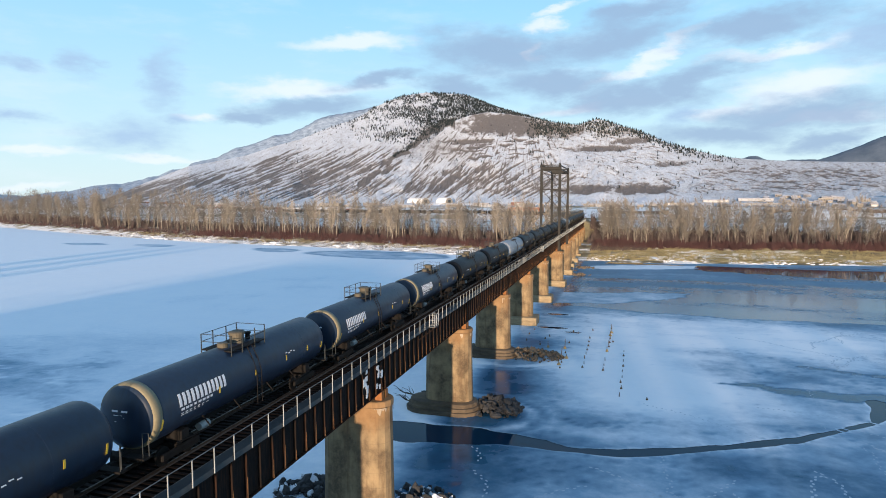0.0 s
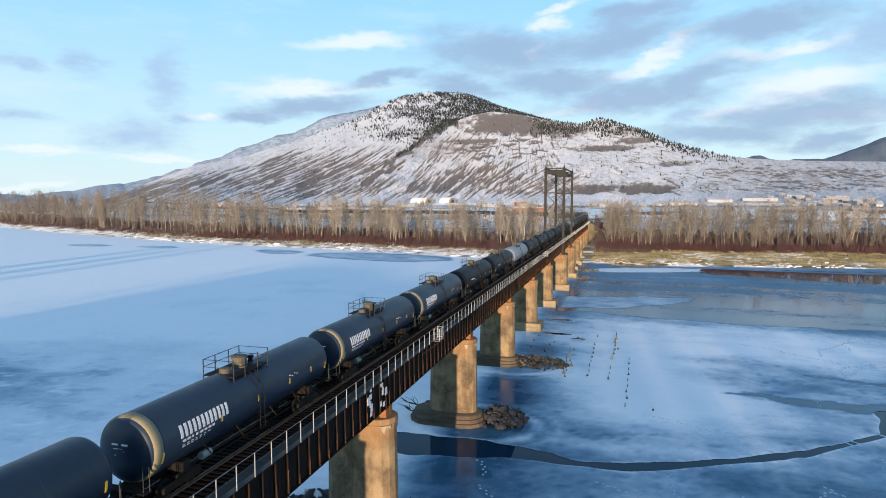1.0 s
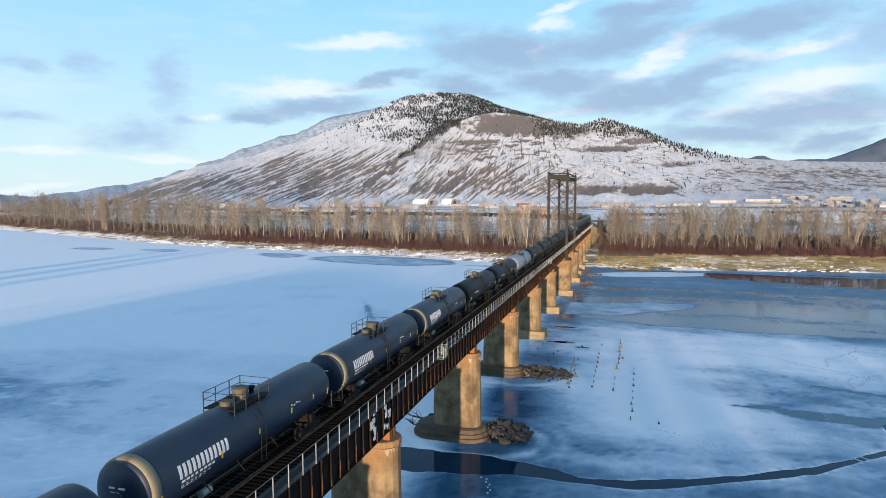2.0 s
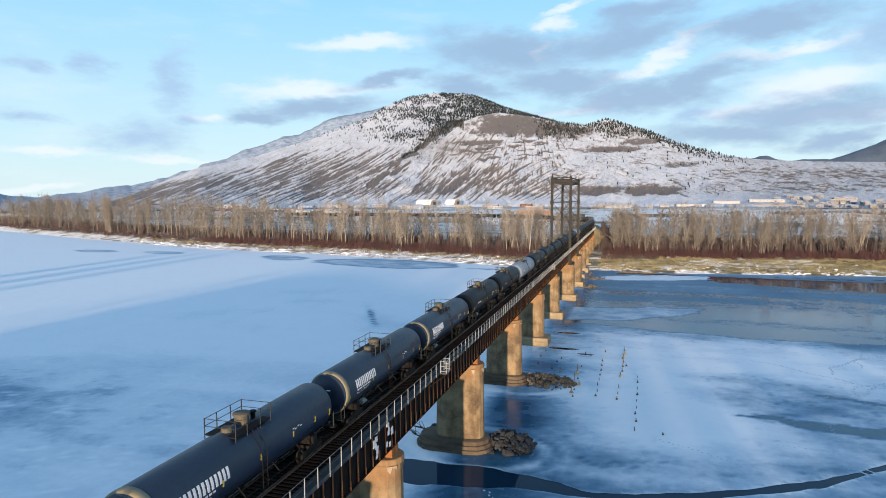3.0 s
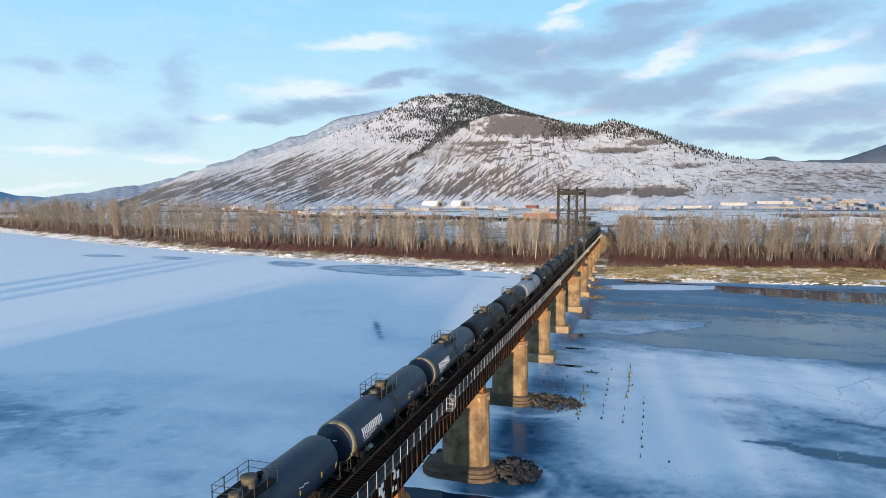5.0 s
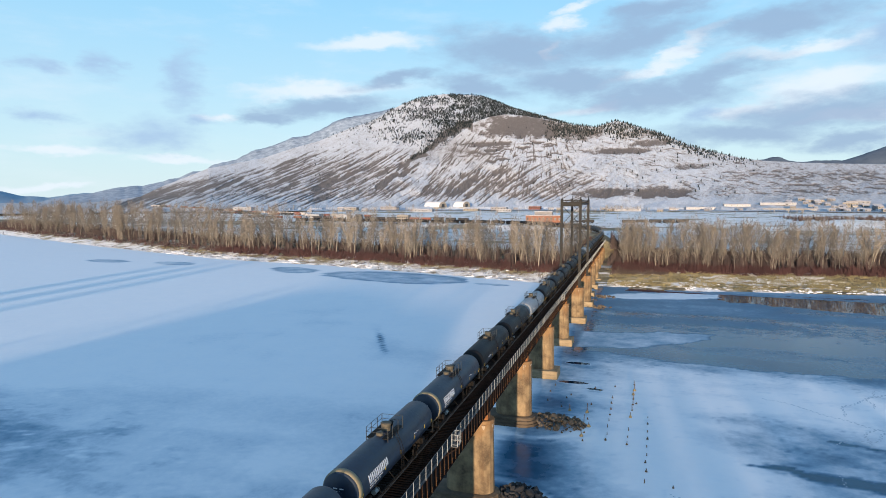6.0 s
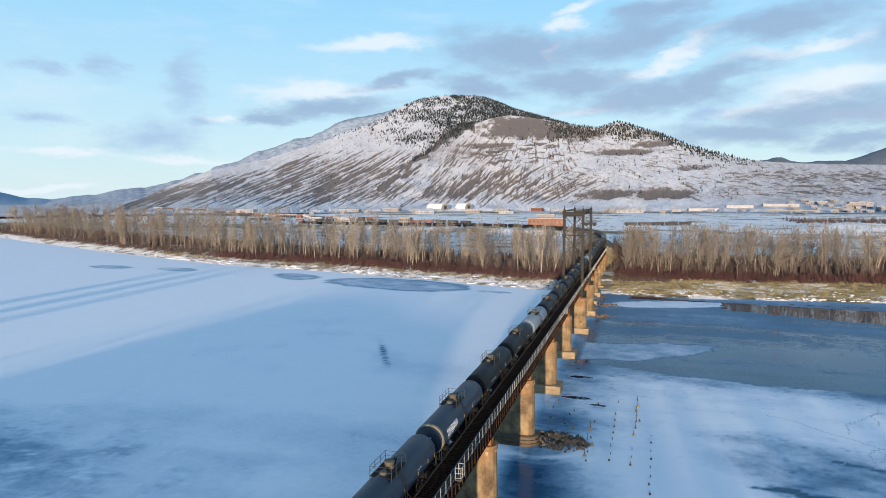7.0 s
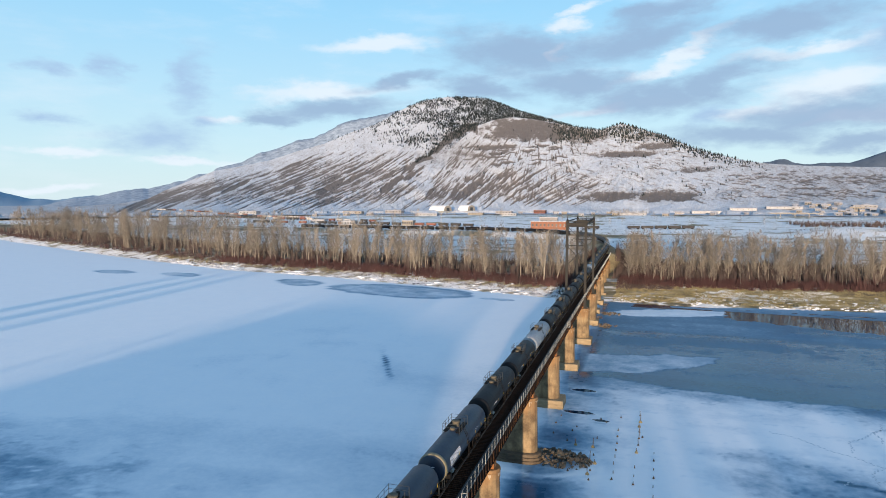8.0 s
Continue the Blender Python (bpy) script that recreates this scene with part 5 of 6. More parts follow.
    # underframe
    child("stub_sill", Build().box(-0.3, 0.3, -HALF - 0.35, HALF + 0.35, 0.82, 1.22, 0.03).mesh("stub_sill", M["running_gear"]), ob)
    for s in (-1, 1):
        child("bolster", Build().box(-1.35, 1.35, s * 5.9 - 0.28, s * 5.9 + 0.28, 0.95, 1.5, 0.04).mesh("bolster", M["running_gear"]), ob)
        child("end_platform", Build().box(-1.45, 1.45, s * (HALF + 0.05) - 0.22, s * (HALF + 0.05) + 0.22, 1.1, 1.18).mesh("end_platform", M["running_gear"]), ob)
        child("coupler", Build().box(-0.14, 0.14, min(s * (HALF + 0.3), s * (HALF + 0.67)), max(s * (HALF + 0.3), s * (HALF + 0.67)), 0.72, 1.0, 0.03).mesh("coupler", M["running_gear"]), ob)
        for x in (-1.42, 1.42) if near else ():
            child("grab_iron", Build().tube([(x, s * (HALF - 0.1), 1.1), (x, s * (HALF - 0.1), 2.2), (x * 0.9, s * (HALF + 0.1), 2.25), (x * 0.9, s * (HALF + 0.1), 1.15)], 0.022, 6).mesh("grab_iron", M["guard"]), ob)
            child("side_rail", Build().tube([(x * 1.05, s * 0.5, 1.05), (x * 1.05, s * 5.5, 1.05), (x, s * 6.6, 1.12)], 0.03, 6).mesh("side_rail", M["running_gear"]), ob)
            for yy in (1.6, 4.2):
                child("rail_bracket", Build().beam((x * 0.7, s * yy, 1.55), (x * 1.06, s * yy, 1.0), 0.05, 0.05).mesh("rail_bracket", M["running_gear"]), ob)
        truck = child("truck", Build().box(-1.15, -0.98, s * 5.9 - 1.3, s * 5.9 + 1.3, 0.35, 0.72, 0.06).box(0.98, 1.15, s * 5.9 - 1.3, s * 5.9 + 1.3, 0.35, 0.72, 0.06).box(-1.0, 1.0, s * 5.9 - 0.2, s * 5.9 + 0.2, 0.45, 0.8, 0.04).mesh("truck", M["running_gear"]), ob, label="cast steel truck frame")
        for dy in (-0.87, 0.87):
            for x in (-0.76, 0.76) if near else (0.76,):
                w = Build()
                n = 22
                w.loft([[(x + dx, s * 5.9 + dy + r * math.cos(2 * math.pi * i / n), 0.46 + r * math.sin(2 * math.pi * i / n)) for i in range(n)] for dx, r in ((-0.07, 0.44), (-0.06, 0.46), (0.05, 0.455), (0.06, 0.4))])
                child("wheel", w.mesh("wheel", M["running_gear"]), truck)
    child("brake_cylinder", Build().lathe_y([(-4.4, 0.05), (-4.38, 0.2), (-3.7, 0.2), (-3.68, 0.05)], 12, 0.9, 1.0).mesh("brake_cylinder", M["galv"]), ob)
    child("outlet_valve", Build().lathe_z([(0.55, 0.12), (0.75, 0.2), (1.2, 0.25)], 12, 0, 0).mesh("outlet_valve", M["running_gear"]), ob)
    return ob


CAR_ONE = 39.55      # middle of the first car that carries the emblem
plain = tank_car("tank_grey", "slate grey tank car with cream end band", False, True, True, 1)
emblem = tank_car("tank_grey", "slate grey tank car with white block emblem and cream end band", True, True, True, 2)
black = tank_car("tank_black", "plain black tank car with small white markings", False, False, True, 3)
pale = tank_car("tank_light", "pale grey weathered tank car", False, False, True, 4)
black_far = tank_car("tank_black", "plain black tank car far along the line", False, False, True, 5, False)
pale_far = tank_car("tank_light", "pale grey weathered tank car far along the line", False, False, True, 6, False)
used = set()


def rail_pose(s):
    x, y, hd, z = track(s)
    return pose(x, y, z, 0, 0, hd)


for k in range(-4, 52):
    s = CAR_ONE + (k - 1) * PITCH
    kind = emblem if k in (0, 1, 2) else pale if k == 5 else pale_far if k in (12, 19, 20, 31) else plain if k <= 0 else black if k < 8 else black_far
    m = rail_pose(s)
    if kind in used:
        copy_thing(kind, m)
    else:
        kind.matrix_basis = m
        used.add(kind)


# ---- riprap, pilings and driftwood on the ice ----
def rock_mesh(seed, mat):
    rnd = random.Random(seed)
    bm = bmesh.new()
    bmesh.ops.create_icosphere(bm, subdivisions=1, radius=1)
    for v in bm.verts:
        v.co *= rnd.uniform(0.62, 1.15)
        v.co.z *= 0.85
    me = bpy.data.meshes.new("rock")
    bm.to_mesh(me)
    bm.free()
    me.materials.append(mat)
    return me


ROCKS = {c: [rock_mesh(s, M[c]) for s in range(8)] for c in ("rock", "rock_warm", "snow")}


def rock_pile(cx, cy, rx, ry, count, mat, top, seed, label, snowy=0.0):
    ob = thing("rock_pile", label, "rocks", at=pose(cx, cy, 0))
    rnd = random.Random(seed)
    for _ in range(count):
        a, q = rnd.uniform(0, 2 * math.pi), math.sqrt(rnd.random())
        x, y = rx * q * math.cos(a), ry * q * math.sin(a)
        size = rnd.choice((0.16, 0.22, 0.3, 0.42, 0.58)) * rnd.uniform(0.85, 1.15) * (1.2 - 0.45 * q)
        z = top * (1 - q) ** 0.8 * rnd.uniform(0.55, 1.0) + size * 0.15
        m = pose(x, y, z, rnd.uniform(-60, 60), rnd.uniform(-60, 60), rnd.uniform(0, 360)) @ Matrix.Diagonal((size * rnd.uniform(0.7, 1.7), size, size * rnd.uniform(0.7, 1.1), 1))
        child("rock", rnd.choice(ROCKS["snow" if rnd.random() < snowy else mat]), ob, m)
    return ob


rock_pile(5.3, 69.2, 3.4, 3.7, 260, "rock", 1.9, 1, "heap of dark broken riprap at the pier's foot in ice")
rock_pile(5.6, 97.6, 5.6, 3.9, 280, "rock_warm", 1.3, 2, "low heap of tan broken riprap beside a pier")
rock_pile(-7.6, 42.0, 3.0, 3.0, 130, "rock", 0.5, 3, "scattered dark rocks dusted with snow by a pier", 0.3)
rock_pile(3.6, 43.6, 3.2, 2.2, 90, "rock", 0.5, 4, "scattered dark rocks dusted with snow by a pier", 0.3)
rock_pile(-5.2, 70.5, 1.6, 2.6, 40, "rock", 0.5, 5, "few dark rocks beside a stepped footing")
rock_pile(5.5, 214.5, 4.5, 3.0, 60, "rock_warm", 0.6, 6, "gravelly rock apron at a pier near the bank")
rock_pile(-20, 283, 17, 8, 280, "snow", 3.6, 8, "snow-covered boulder slope at the bridge end", 0.0)
rock_pile(-17, 280, 15, 6, 120, "rock_warm", 2.6, 9, "brown boulders among snow at the bridge end")
rock_pile(5.5, 239, 4.5, 3.0, 60, "rock_warm", 0.6, 7, "gravelly rock apron at a pier near the bank")

M["straw"] = material("dry_reed_tuft", (0.24, 0.17, 0.075), (0.42, 0.32, 0.16), 3.0, 0.9)


def piling(x, y, h, base, seed):
    """A thin weathered post, on a rotted stump, a reedy mound or the bare ice."""
    rnd = random.Random(seed)
    ob = thing("piling", "weathered piling stub in a dry reed tuft on the ice" if base == "straw" else "old wooden piling stub frozen into the snowy ice", "piling", "old pilings", at=pose(x, y, 0))
    lean = rnd.uniform(-0.07, 0.07) * h
    child("post", Build().tube([(0, 0, -0.3), (lean * 0.5, 0, h * 0.5), (lean, rnd.uniform(-0.05, 0.05), h)], 0.075, 7, 0.05).mesh("post", M["log"]), ob)
    if base == "straw":
        w = rnd.uniform(0.3, 0.38)
        child("reed_mound", Build().lathe_z([(-0.02, w), (0.12, w * 0.9), (0.3, w * 0.55), (0.42, 0.1)], 9).mesh("reed_mound", M["straw"]), ob, label="tuft of yellowed reeds")
    elif base == "stump":
        w = rnd.uniform(0.15, 0.21)
        child("stump", Build().lathe_z([(-0.02, w), (0.14, w * 0.85), (0.24, w * 0.4)], 8).mesh("stump", M["log"]), ob, label="rotted timber stump at the ice")


# four leaning rows of what was once a timber jetty, and stray stubs beside the piers
for x, ys in ((21.0, (79.0, 82.7, 85.8, 88.4, 91.7, 95.1, 98.2, 102.0, 105.2)), (18.1, (91.8, 94.7, 98.0, 104.6, 108.2, 111.6, 114.9, 117.7, 120.5, 124.4)),
              (14.7, (92.6, 95.0, 98.4, 101.5, 104.7, 107.8, 111.2, 114.5, 122.0)), (11.1, (91.2, 94.8, 101.2, 109.2))):
    for y in ys:
        rnd = random.Random(int(y * 10 + x))
        tall = x == 18.1 and y > 104
        piling(x + 0.25 * (y - 95) / 15 * (x > 18) + rnd.uniform(-0.12, 0.12), y, rnd.uniform(0.9, 1.4) if tall else rnd.uniform(0.3, 0.6), "straw" if y in (104.6, 117.7, 120.5) else rnd.choice(("stump", "stump", "")), int(y * 10))
for x, y, h in ((10.7, 104.7, 1.8), (10.7, 98.4, 1.9), (10.8, 93.2, 1.6), (11.6, 97.8, 0.8), (7.6, 104.8, 1.2)):
    piling(x, y, h, "straw", int(y * 7))
for x, y in ((19.1, 112.3), (24.3, 78.6), (6.8, 113.9), (6.2, 111.7), (7.6, 93.6), (2.9, 109.2), (2.6, 114.8), (3.0, 119.2), (11.0, 119.7), (12.1, 118.3), (5.9, 106.4)):
    piling(x, y, 0.4, "stump", int(y * 3))


def drift_branch(x, y, seed, size):
    ob = thing("driftwood_branch", "dark bare driftwood branch lodged on the ice", "branch", at=pose(x, y, 0.1))
    rnd = random.Random(seed)
    main = [Vector((0, 0, 0.1)), Vector((-size * 0.4, 0.4, 0.5)), Vector((-size * 0.75, 0.2, 0.75)), Vector((-size, 0.6, 0.9))]
    child("limb", Build().tube(main, 0.13, 6, 0.04).mesh("limb", M["driftwood"]), ob)
    for k in range(7):
        p = main[1].lerp(main[3], rnd.random())
        q = p + Vector((rnd.uniform(-1.6, 0.2), rnd.uniform(-0.9, 0.9), rnd.uniform(-0.1, 1.1)))
        child("twig", Build().tube([p, p.lerp(q, 0.5) + Vector((0, 0, 0.15)), q], 0.05, 5, 0.015).mesh("twig", M["driftwood"]), ob)
    return ob


drift_branch(-4.6, 69.5, 4, 4.2)
drift_branch(-4.8, 66.8, 5, 2.6)


# ---- bare cottonwoods on the far bank ----
def bare_tree(seed, height, slim):
    """Branches of a leafless tree: segments of the trunk and of the crown, as (start, end, radius, end radius)."""
    rnd = random.Random(seed)
    trunk, crown = [], []
    forks = rnd.choice((1, 1, 2, 3))
    for f in range(forks):
        p = Vector((rnd.uniform(-0.4, 0.4) * (forks > 1), rnd.uniform(-0.4, 0.4) * (forks > 1), -0.4))
        d = Vector((rnd.uniform(-0.16, 0.16), rnd.uniform(-0.16, 0.16), 1)) if forks > 1 else Vector((rnd.uniform(-0.06, 0.06), rnd.uniform(-0.06, 0.06), 1))
        h = height * rnd.uniform(0.8, 1.0)
        r, n = 0.24 * height / 20 * (1.0 if forks == 1 else 0.75), 7
        for k in range(n):
            q = p + d.normalized() * h / n
            r2 = r * 0.78
            trunk.append((p.copy(), q.copy(), r, r2))
            d += Vector((rnd.uniform(-0.12, 0.12), rnd.uniform(-0.12, 0.12), 0))
            if k >= 2:
                for b in range(3 if k < 5 else 4):
                    a = rnd.uniform(0, 2 * math.pi)
                    start = p.lerp(q, rnd.random())
                    out = slim * rnd.uniform(0.55, 1.1) * (1.25 - 0.11 * k)
                    up = rnd.uniform(0.9, 1.9)
                    lim = Vector((math.cos(a) * out, math.sin(a) * out, up)) * height / 20 * rnd.uniform(1.3, 2.2)
                    mid = start + lim * 0.55 + Vector((0, 0, -0.15))
                    end = start + lim + Vector((0, 0, 0.35 * lim.length * 0.4))
                    crown.append((start, mid, r2 * 0.5, r2 * 0.36))
                    crown.append((mid, end, r2 * 0.36, 0.035))
                    for t in range(7):
                        s0 = start.lerp(end, rnd.uniform(0.3, 1.0))
                        e0 = s0 + (lim.normalized() * 0.7 + Vector((rnd.uniform(-0.7, 0.7), rnd.uniform(-0.7, 0.7), rnd.uniform(0.1, 0.9)))) * rnd.uniform(0.7, 1.7) * height / 20
                        crown.append((s0, e0, 0.042, 0.02))
                        for _ in range(2):
                            s1 = s0.lerp(e0, rnd.uniform(0.3, 0.9))
                            crown.append((s1, s1 + Vector((rnd.uniform(-0.6, 0.6), rnd.uniform(-0.6, 0.6), rnd.uniform(0.1, 0.9))) * height / 20, 0.032, 0.014))
            p, r = q, r2
    return trunk, crown


def sticks(segs, sides=3):
    v, f = [], []
    for p, q, r0, r1 in segs:
        d = (q - p).normalized()
        a = d.cross(Vector((0, 0, 1)) if abs(d.z) < 0.95 else Vector((1, 0, 0))).normalized()
        b = d.cross(a)
        o = len(v)
        for e, r in ((p, r0), (q, r1)):
            v += [tuple(e + (a * math.cos(2 * math.pi * i / sides) + b * math.sin(2 * math.pi * i / sides)) * r) for i in range(sides)]
        f += [(o + i, o + (i + 1) % sides, o + sides + (i + 1) % sides, o + sides + i) for i in range(sides)]
    return v, f


def spikes(segs, o):
    """Tapered twigs that run out to a point."""
    v, f = [], []
    for p, q, r0, _ in segs:
        d = (q - p).normalized()
        a = d.cross(Vector((0, 0, 1)) if abs(d.z) < 0.95 else Vector((1, 0, 0))).normalized() * r0
        b = d.cross(a)
        k = o + len(v)
        v += [tuple(p + a), tuple(p - a * 0.5 + b * 0.87), tuple(p - a * 0.5 - b * 0.87), tuple(q)]
        f += [(k, k + 1, k + 3), (k + 1, k + 2, k + 3), (k + 2, k, k + 3)]
    return v, f


TREES = []
for k in range(9):
    tr, cr = bare_tree(100 + k, (19, 21, 23, 20, 22, 18, 21, 24, 17)[k], (1.0, 1.4, 1.2, 0.9, 1.6, 1.0, 1.3, 1.1, 1.7)[k])
    TREES.append((mesh_of("trunk", *sticks(tr, 6), M["bark"]), mesh_of("crown", *spikes([(p, q, a * 1.15, b) for p, q, a, b in cr], 0), M["twig"])))
TREE_LABEL = "tall bare cottonwood tree with pale trunk on the snowy bank"


def ground_at(x, y):
    return float(ground_height(np.array([[float(x)]]), np.array([[float(y)]]))[0, 0])


def clear_of_line(x, y, w=9):
    return y < 300 and abs(x) > w or all(math.hypot(x - a, y - b) > w for a, b, _ in LINE[::2])


def clear_points(at, w):
    """Points clear of the railway, with the height of the ground there."""
    p = np.array(at, float)
    line = LINE[:, :2]
    gap = np.min(np.hypot(p[:, None, 0] - line[None, :, 0], p[:, None, 1] - line[None, :, 1]), axis=1)
    p = p[(gap > w) & ((p[:, 1] > 300) | (np.abs(p[:, 0]) > min(w, 5)))]
    z = ground_height(p[:, 0].reshape(1, -1), p[:, 1].reshape(1, -1))[0]
    return p[:, 0].tolist(), p[:, 1].tolist(), z.tolist()


def set_back(x, d):
    """The bank is steeper on the upstream side, so its growth stands nearer the ice."""
    if x > 0:
        return d
    return d * 0.5 if d < 40 else d - 20


HEROES = ((20.8, 334.7, 1.0), (40.7, 333.7, 1.12), (92.4, 345.8, 1.05), (98.6, 343.2, 1.0), (119.7, 332.8, 1.22), (122.1, 331.5, 1.18), (113.5, 348.1, 0.95), (64.5, 346.4, 0.95))
rnd = random.Random(77)
spots = []
while len(spots) < 300:
    if rnd.random() < 0.68:
        x = -rnd.uniform(8, 330)
        depth = rnd.uniform(38, 75) if rnd.random() < 0.7 else rnd.uniform(75, 125)
    else:
        x = rnd.uniform(9, 230)
        depth = rnd.uniform(46, 70) if rnd.random() < 0.75 else rnd.uniform(70, 110)
    y = float(np.interp(x, SHORE[:, 0], SHORE[:, 1])) + set_back(x, depth)
    if not clear_of_line(x, y) or (fbm(x / 14, y / 14, 201, 3, 0.6) < 0.42):
        continue
    spots.append((x, y))
for k, (x, y) in enumerate(spots):
    tm, cm = TREES[k % len(TREES)]
    q = rnd.choice((0.5, 0.65, 0.8, 0.9, 1.0, 1.15)) * rnd.uniform(0.9, 1.08) * (0.82 if x > 0 else 1.0)
    ob = thing("cottonwood_tree", TREE_LABEL, "tree", "bare trees along the far bank", at=pose(x, y, ground_at(x, y) - 0.1, 0, 0, rnd.uniform(0, 360)) @ Matrix.Diagonal((q, q, q * rnd.uniform(0.92, 1.1), 1)))
    child("trunk", tm, ob)
    child("crown", cm, ob, label="bare twiggy crown")


# the tallest ones stand free along the front of the woods
for k, (x, y, q) in enumerate(HEROES):
    tm, cm = TREES[(k * 4 + 1) % len(TREES)]
    ob = thing("cottonwood_tree", "very tall spreading bare cottonwood with pale trunk on the bank", "tree", "bare trees along the far bank", at=pose(x, y, ground_at(x, y) - 0.1, 0, 0, 70 * k) @ Matrix.Diagonal((q * 1.15, q * 1.15, q, 1)))
    child("trunk", tm, ob)
    child("crown", cm, ob, label="wide bare twiggy crown")


def grove(name, label, count, pick, seed, scale=(0.35, 1.1)):
    """Trees too many or too far to count, in one mesh."""
    r = random.Random(seed)
    base = []
    for k in range(4):
        tr, cr = bare_tree(300 + k, 18, (1.5, 2.1, 1.7, 2.4)[k])
        rr = random.Random(k)
        v, f = sticks([(p, q, a * 0.75, b * 0.75) for p, q, a, b in tr], 3)
        f = [t for a, b, c, d in f for t in ((a, b, c), (a, c, d))]
        v2, f2 = spikes([(p, q, a * 2.1, b) for p, q, a, b in cr if rr.random() < 0.32], len(v))
        base.append((np.array(v + v2), np.array(f + f2)))
    vs, fs, o = [], [], 0
    for x, y, z in zip(*clear_points([pick(r) for _ in range(count)], 8)):
        v, f = r.choice(base)
        a, q = r.uniform(0, 6.28), r.uniform(*scale) * (1.6 if x < -250 and y > 300 else 1.12)
        c, s = math.cos(a) * q, math.sin(a) * q
        w = np.stack([x + v[:, 0] * c - v[:, 1] * s, y + v[:, 0] * s + v[:, 1] * c, z + v[:, 2] * q], 1)
        vs.append(w)
        fs.append(f + o)
        o += len(v)
    ob = new(name, mesh_of(name, np.concatenate(vs), np.concatenate(fs), M["twig"]))
    return tagged(ob, label, "trees", kind="stuff")


def back_rows(r):
    while True:
        x = r.choice((-r.uniform(4, 700), -r.uniform(4, 300), -r.uniform(330, 700), r.uniform(8, 260), r.uniform(8, 150)))
        if fbm(x / 22, r.uniform(0, 3), 205, 3, 0.6) > 0.4:
            break
    return x, float(np.interp(x, SHORE[:, 0], SHORE[:, 1])) + set_back(x, r.uniform(36, 110) if x < -330 or r.random() < 0.7 else r.uniform(70, 150))


grove("bare_woods", "dense grey-brown bare woods along the far bank", 1150, back_rows, 5)


# the unseen near bank, behind the viewer: scrub along the added bluff and a few taller stands, placed to throw streaks
# of shade over the ice
def near_bank(r):
    k = r.random()
    if k < 0.7:
        return r.uniform(-118, 10), -r.uniform(146, 164)
    if k < 0.8:
        return r.uniform(-420, -130), -r.uniform(140, 200)
    return r.uniform(78, 170), -r.uniform(105, 180)


grove("near_bank_woods", "low bare scrub along the added shade-casting bluff behind the viewer", 330, near_bank, 6, (0.14, 0.34))
grove("near_bank_stand", "tall bare trees standing together on the near river bank", 40, lambda r: (r.choice((r.uniform(-190, -184), r.uniform(-172, -169), r.uniform(-205, -202), r.uniform(80, 160))), -r.uniform(105, 130)), 16, (0.9, 1.3))
grove("near_bank_saplings", "low bare saplings on the near river bank", 90, lambda r: (r.uniform(26, 90), -r.uniform(102, 160)), 7, (0.55, 0.8))


def thicket(name, label, mat, rows, seed):
    """Low shrubs as bundles of thin stems."""
    r = random.Random(seed)
    v, f = [], []
    for count, pick, h in rows:
        at = [pick(r) for _ in range(count)]
        for x, y, z in zip(*clear_points(at, 6.5)):
            z -= 0.1
            tall = 0.45 + 1.1 * float(fbm(x / 6.0, y / 6.0, 209, 3, 0.6))
            for _ in range(12):
                dx, dy = r.uniform(-1.1, 1.1), r.uniform(-1.1, 1.1)
                hh = h * r.uniform(0.5, 1.15) * tall
                o = len(v)
                w = r.uniform(0.04, 0.075) * (1 + 0.2 * h)
                tx, ty = x + dx + r.uniform(-0.6, 0.6), y + dy + r.uniform(-0.5, 0.5)
                v += [(x + dx - w, y + dy, z), (x + dx + w, y + dy, z), (x + dx, y + dy + w, z), (tx, ty, z + hh)]
                f += [(o, o + 1, o + 3), (o + 1, o + 2, o + 3), (o + 2, o, o + 3)]
    return tagged(new(name, mesh_of(name, v, f, M[mat])), label, "shrubs", kind="stuff")


def shore_pick(x0, x1, d0, d1):
    def pick(r):
        x = r.uniform(x0, x1)
        return x, float(np.interp(x, SHORE[:, 0], SHORE[:, 1])) + set_back(x, r.uniform(d0, d1))
    return pick


thicket("red_willow_shrubs", "thick band of dark red leafless willow shrubs on the bank", "red_shrub",
        [(1700, shore_pick(6, 200, 30, 51), 3.0), (1500, shore_pick(-260, -6, 26, 50), 3.2), (300, shore_pick(-800, -260, 24, 44), 3.0), (500, shore_pick(-200, 200, 47, 75), 2.4), (1000, lambda r: (r.choice((-1, 1)) * r.uniform(6, 26), r.uniform(298, 420)), 3.0)], 11)
thicket("brown_brush", "grey-brown dry brush under the bare trees", "brush", [(1300, shore_pick(8, 230, 50, 110), 6.0), (2600, shore_pick(-800, 230, 44, 110), 7.0), (1300, lambda r: (r.uniform(-1100, 330), r.uniform(430, 900)), 1.8), (900, shore_pick(-800, -6, 25, 44), 2.4), (420, shore_pick(-420, -8, 2, 9), 0.5), (520, lambda r: (r.uniform(215, 460), r.uniform(950, 1060)), 6.5), (500, shore_pick(-330, -4, 12, 24), 0.9), (900, lambda r: (r.uniform(5, 30), r.uniform(292, 350)), 1.8), (700, lambda r: (r.uniform(1, 22), r.uniform(318, 372)), 3.4)], 12)


thicket("dry_grass", "tufts of yellow dry grass on the river bank", "dry_grass", [(3600, shore_pick(3, 190, 3, 33), 0.75), (800, shore_pick(-330, -4, 16, 27), 0.7)], 13)


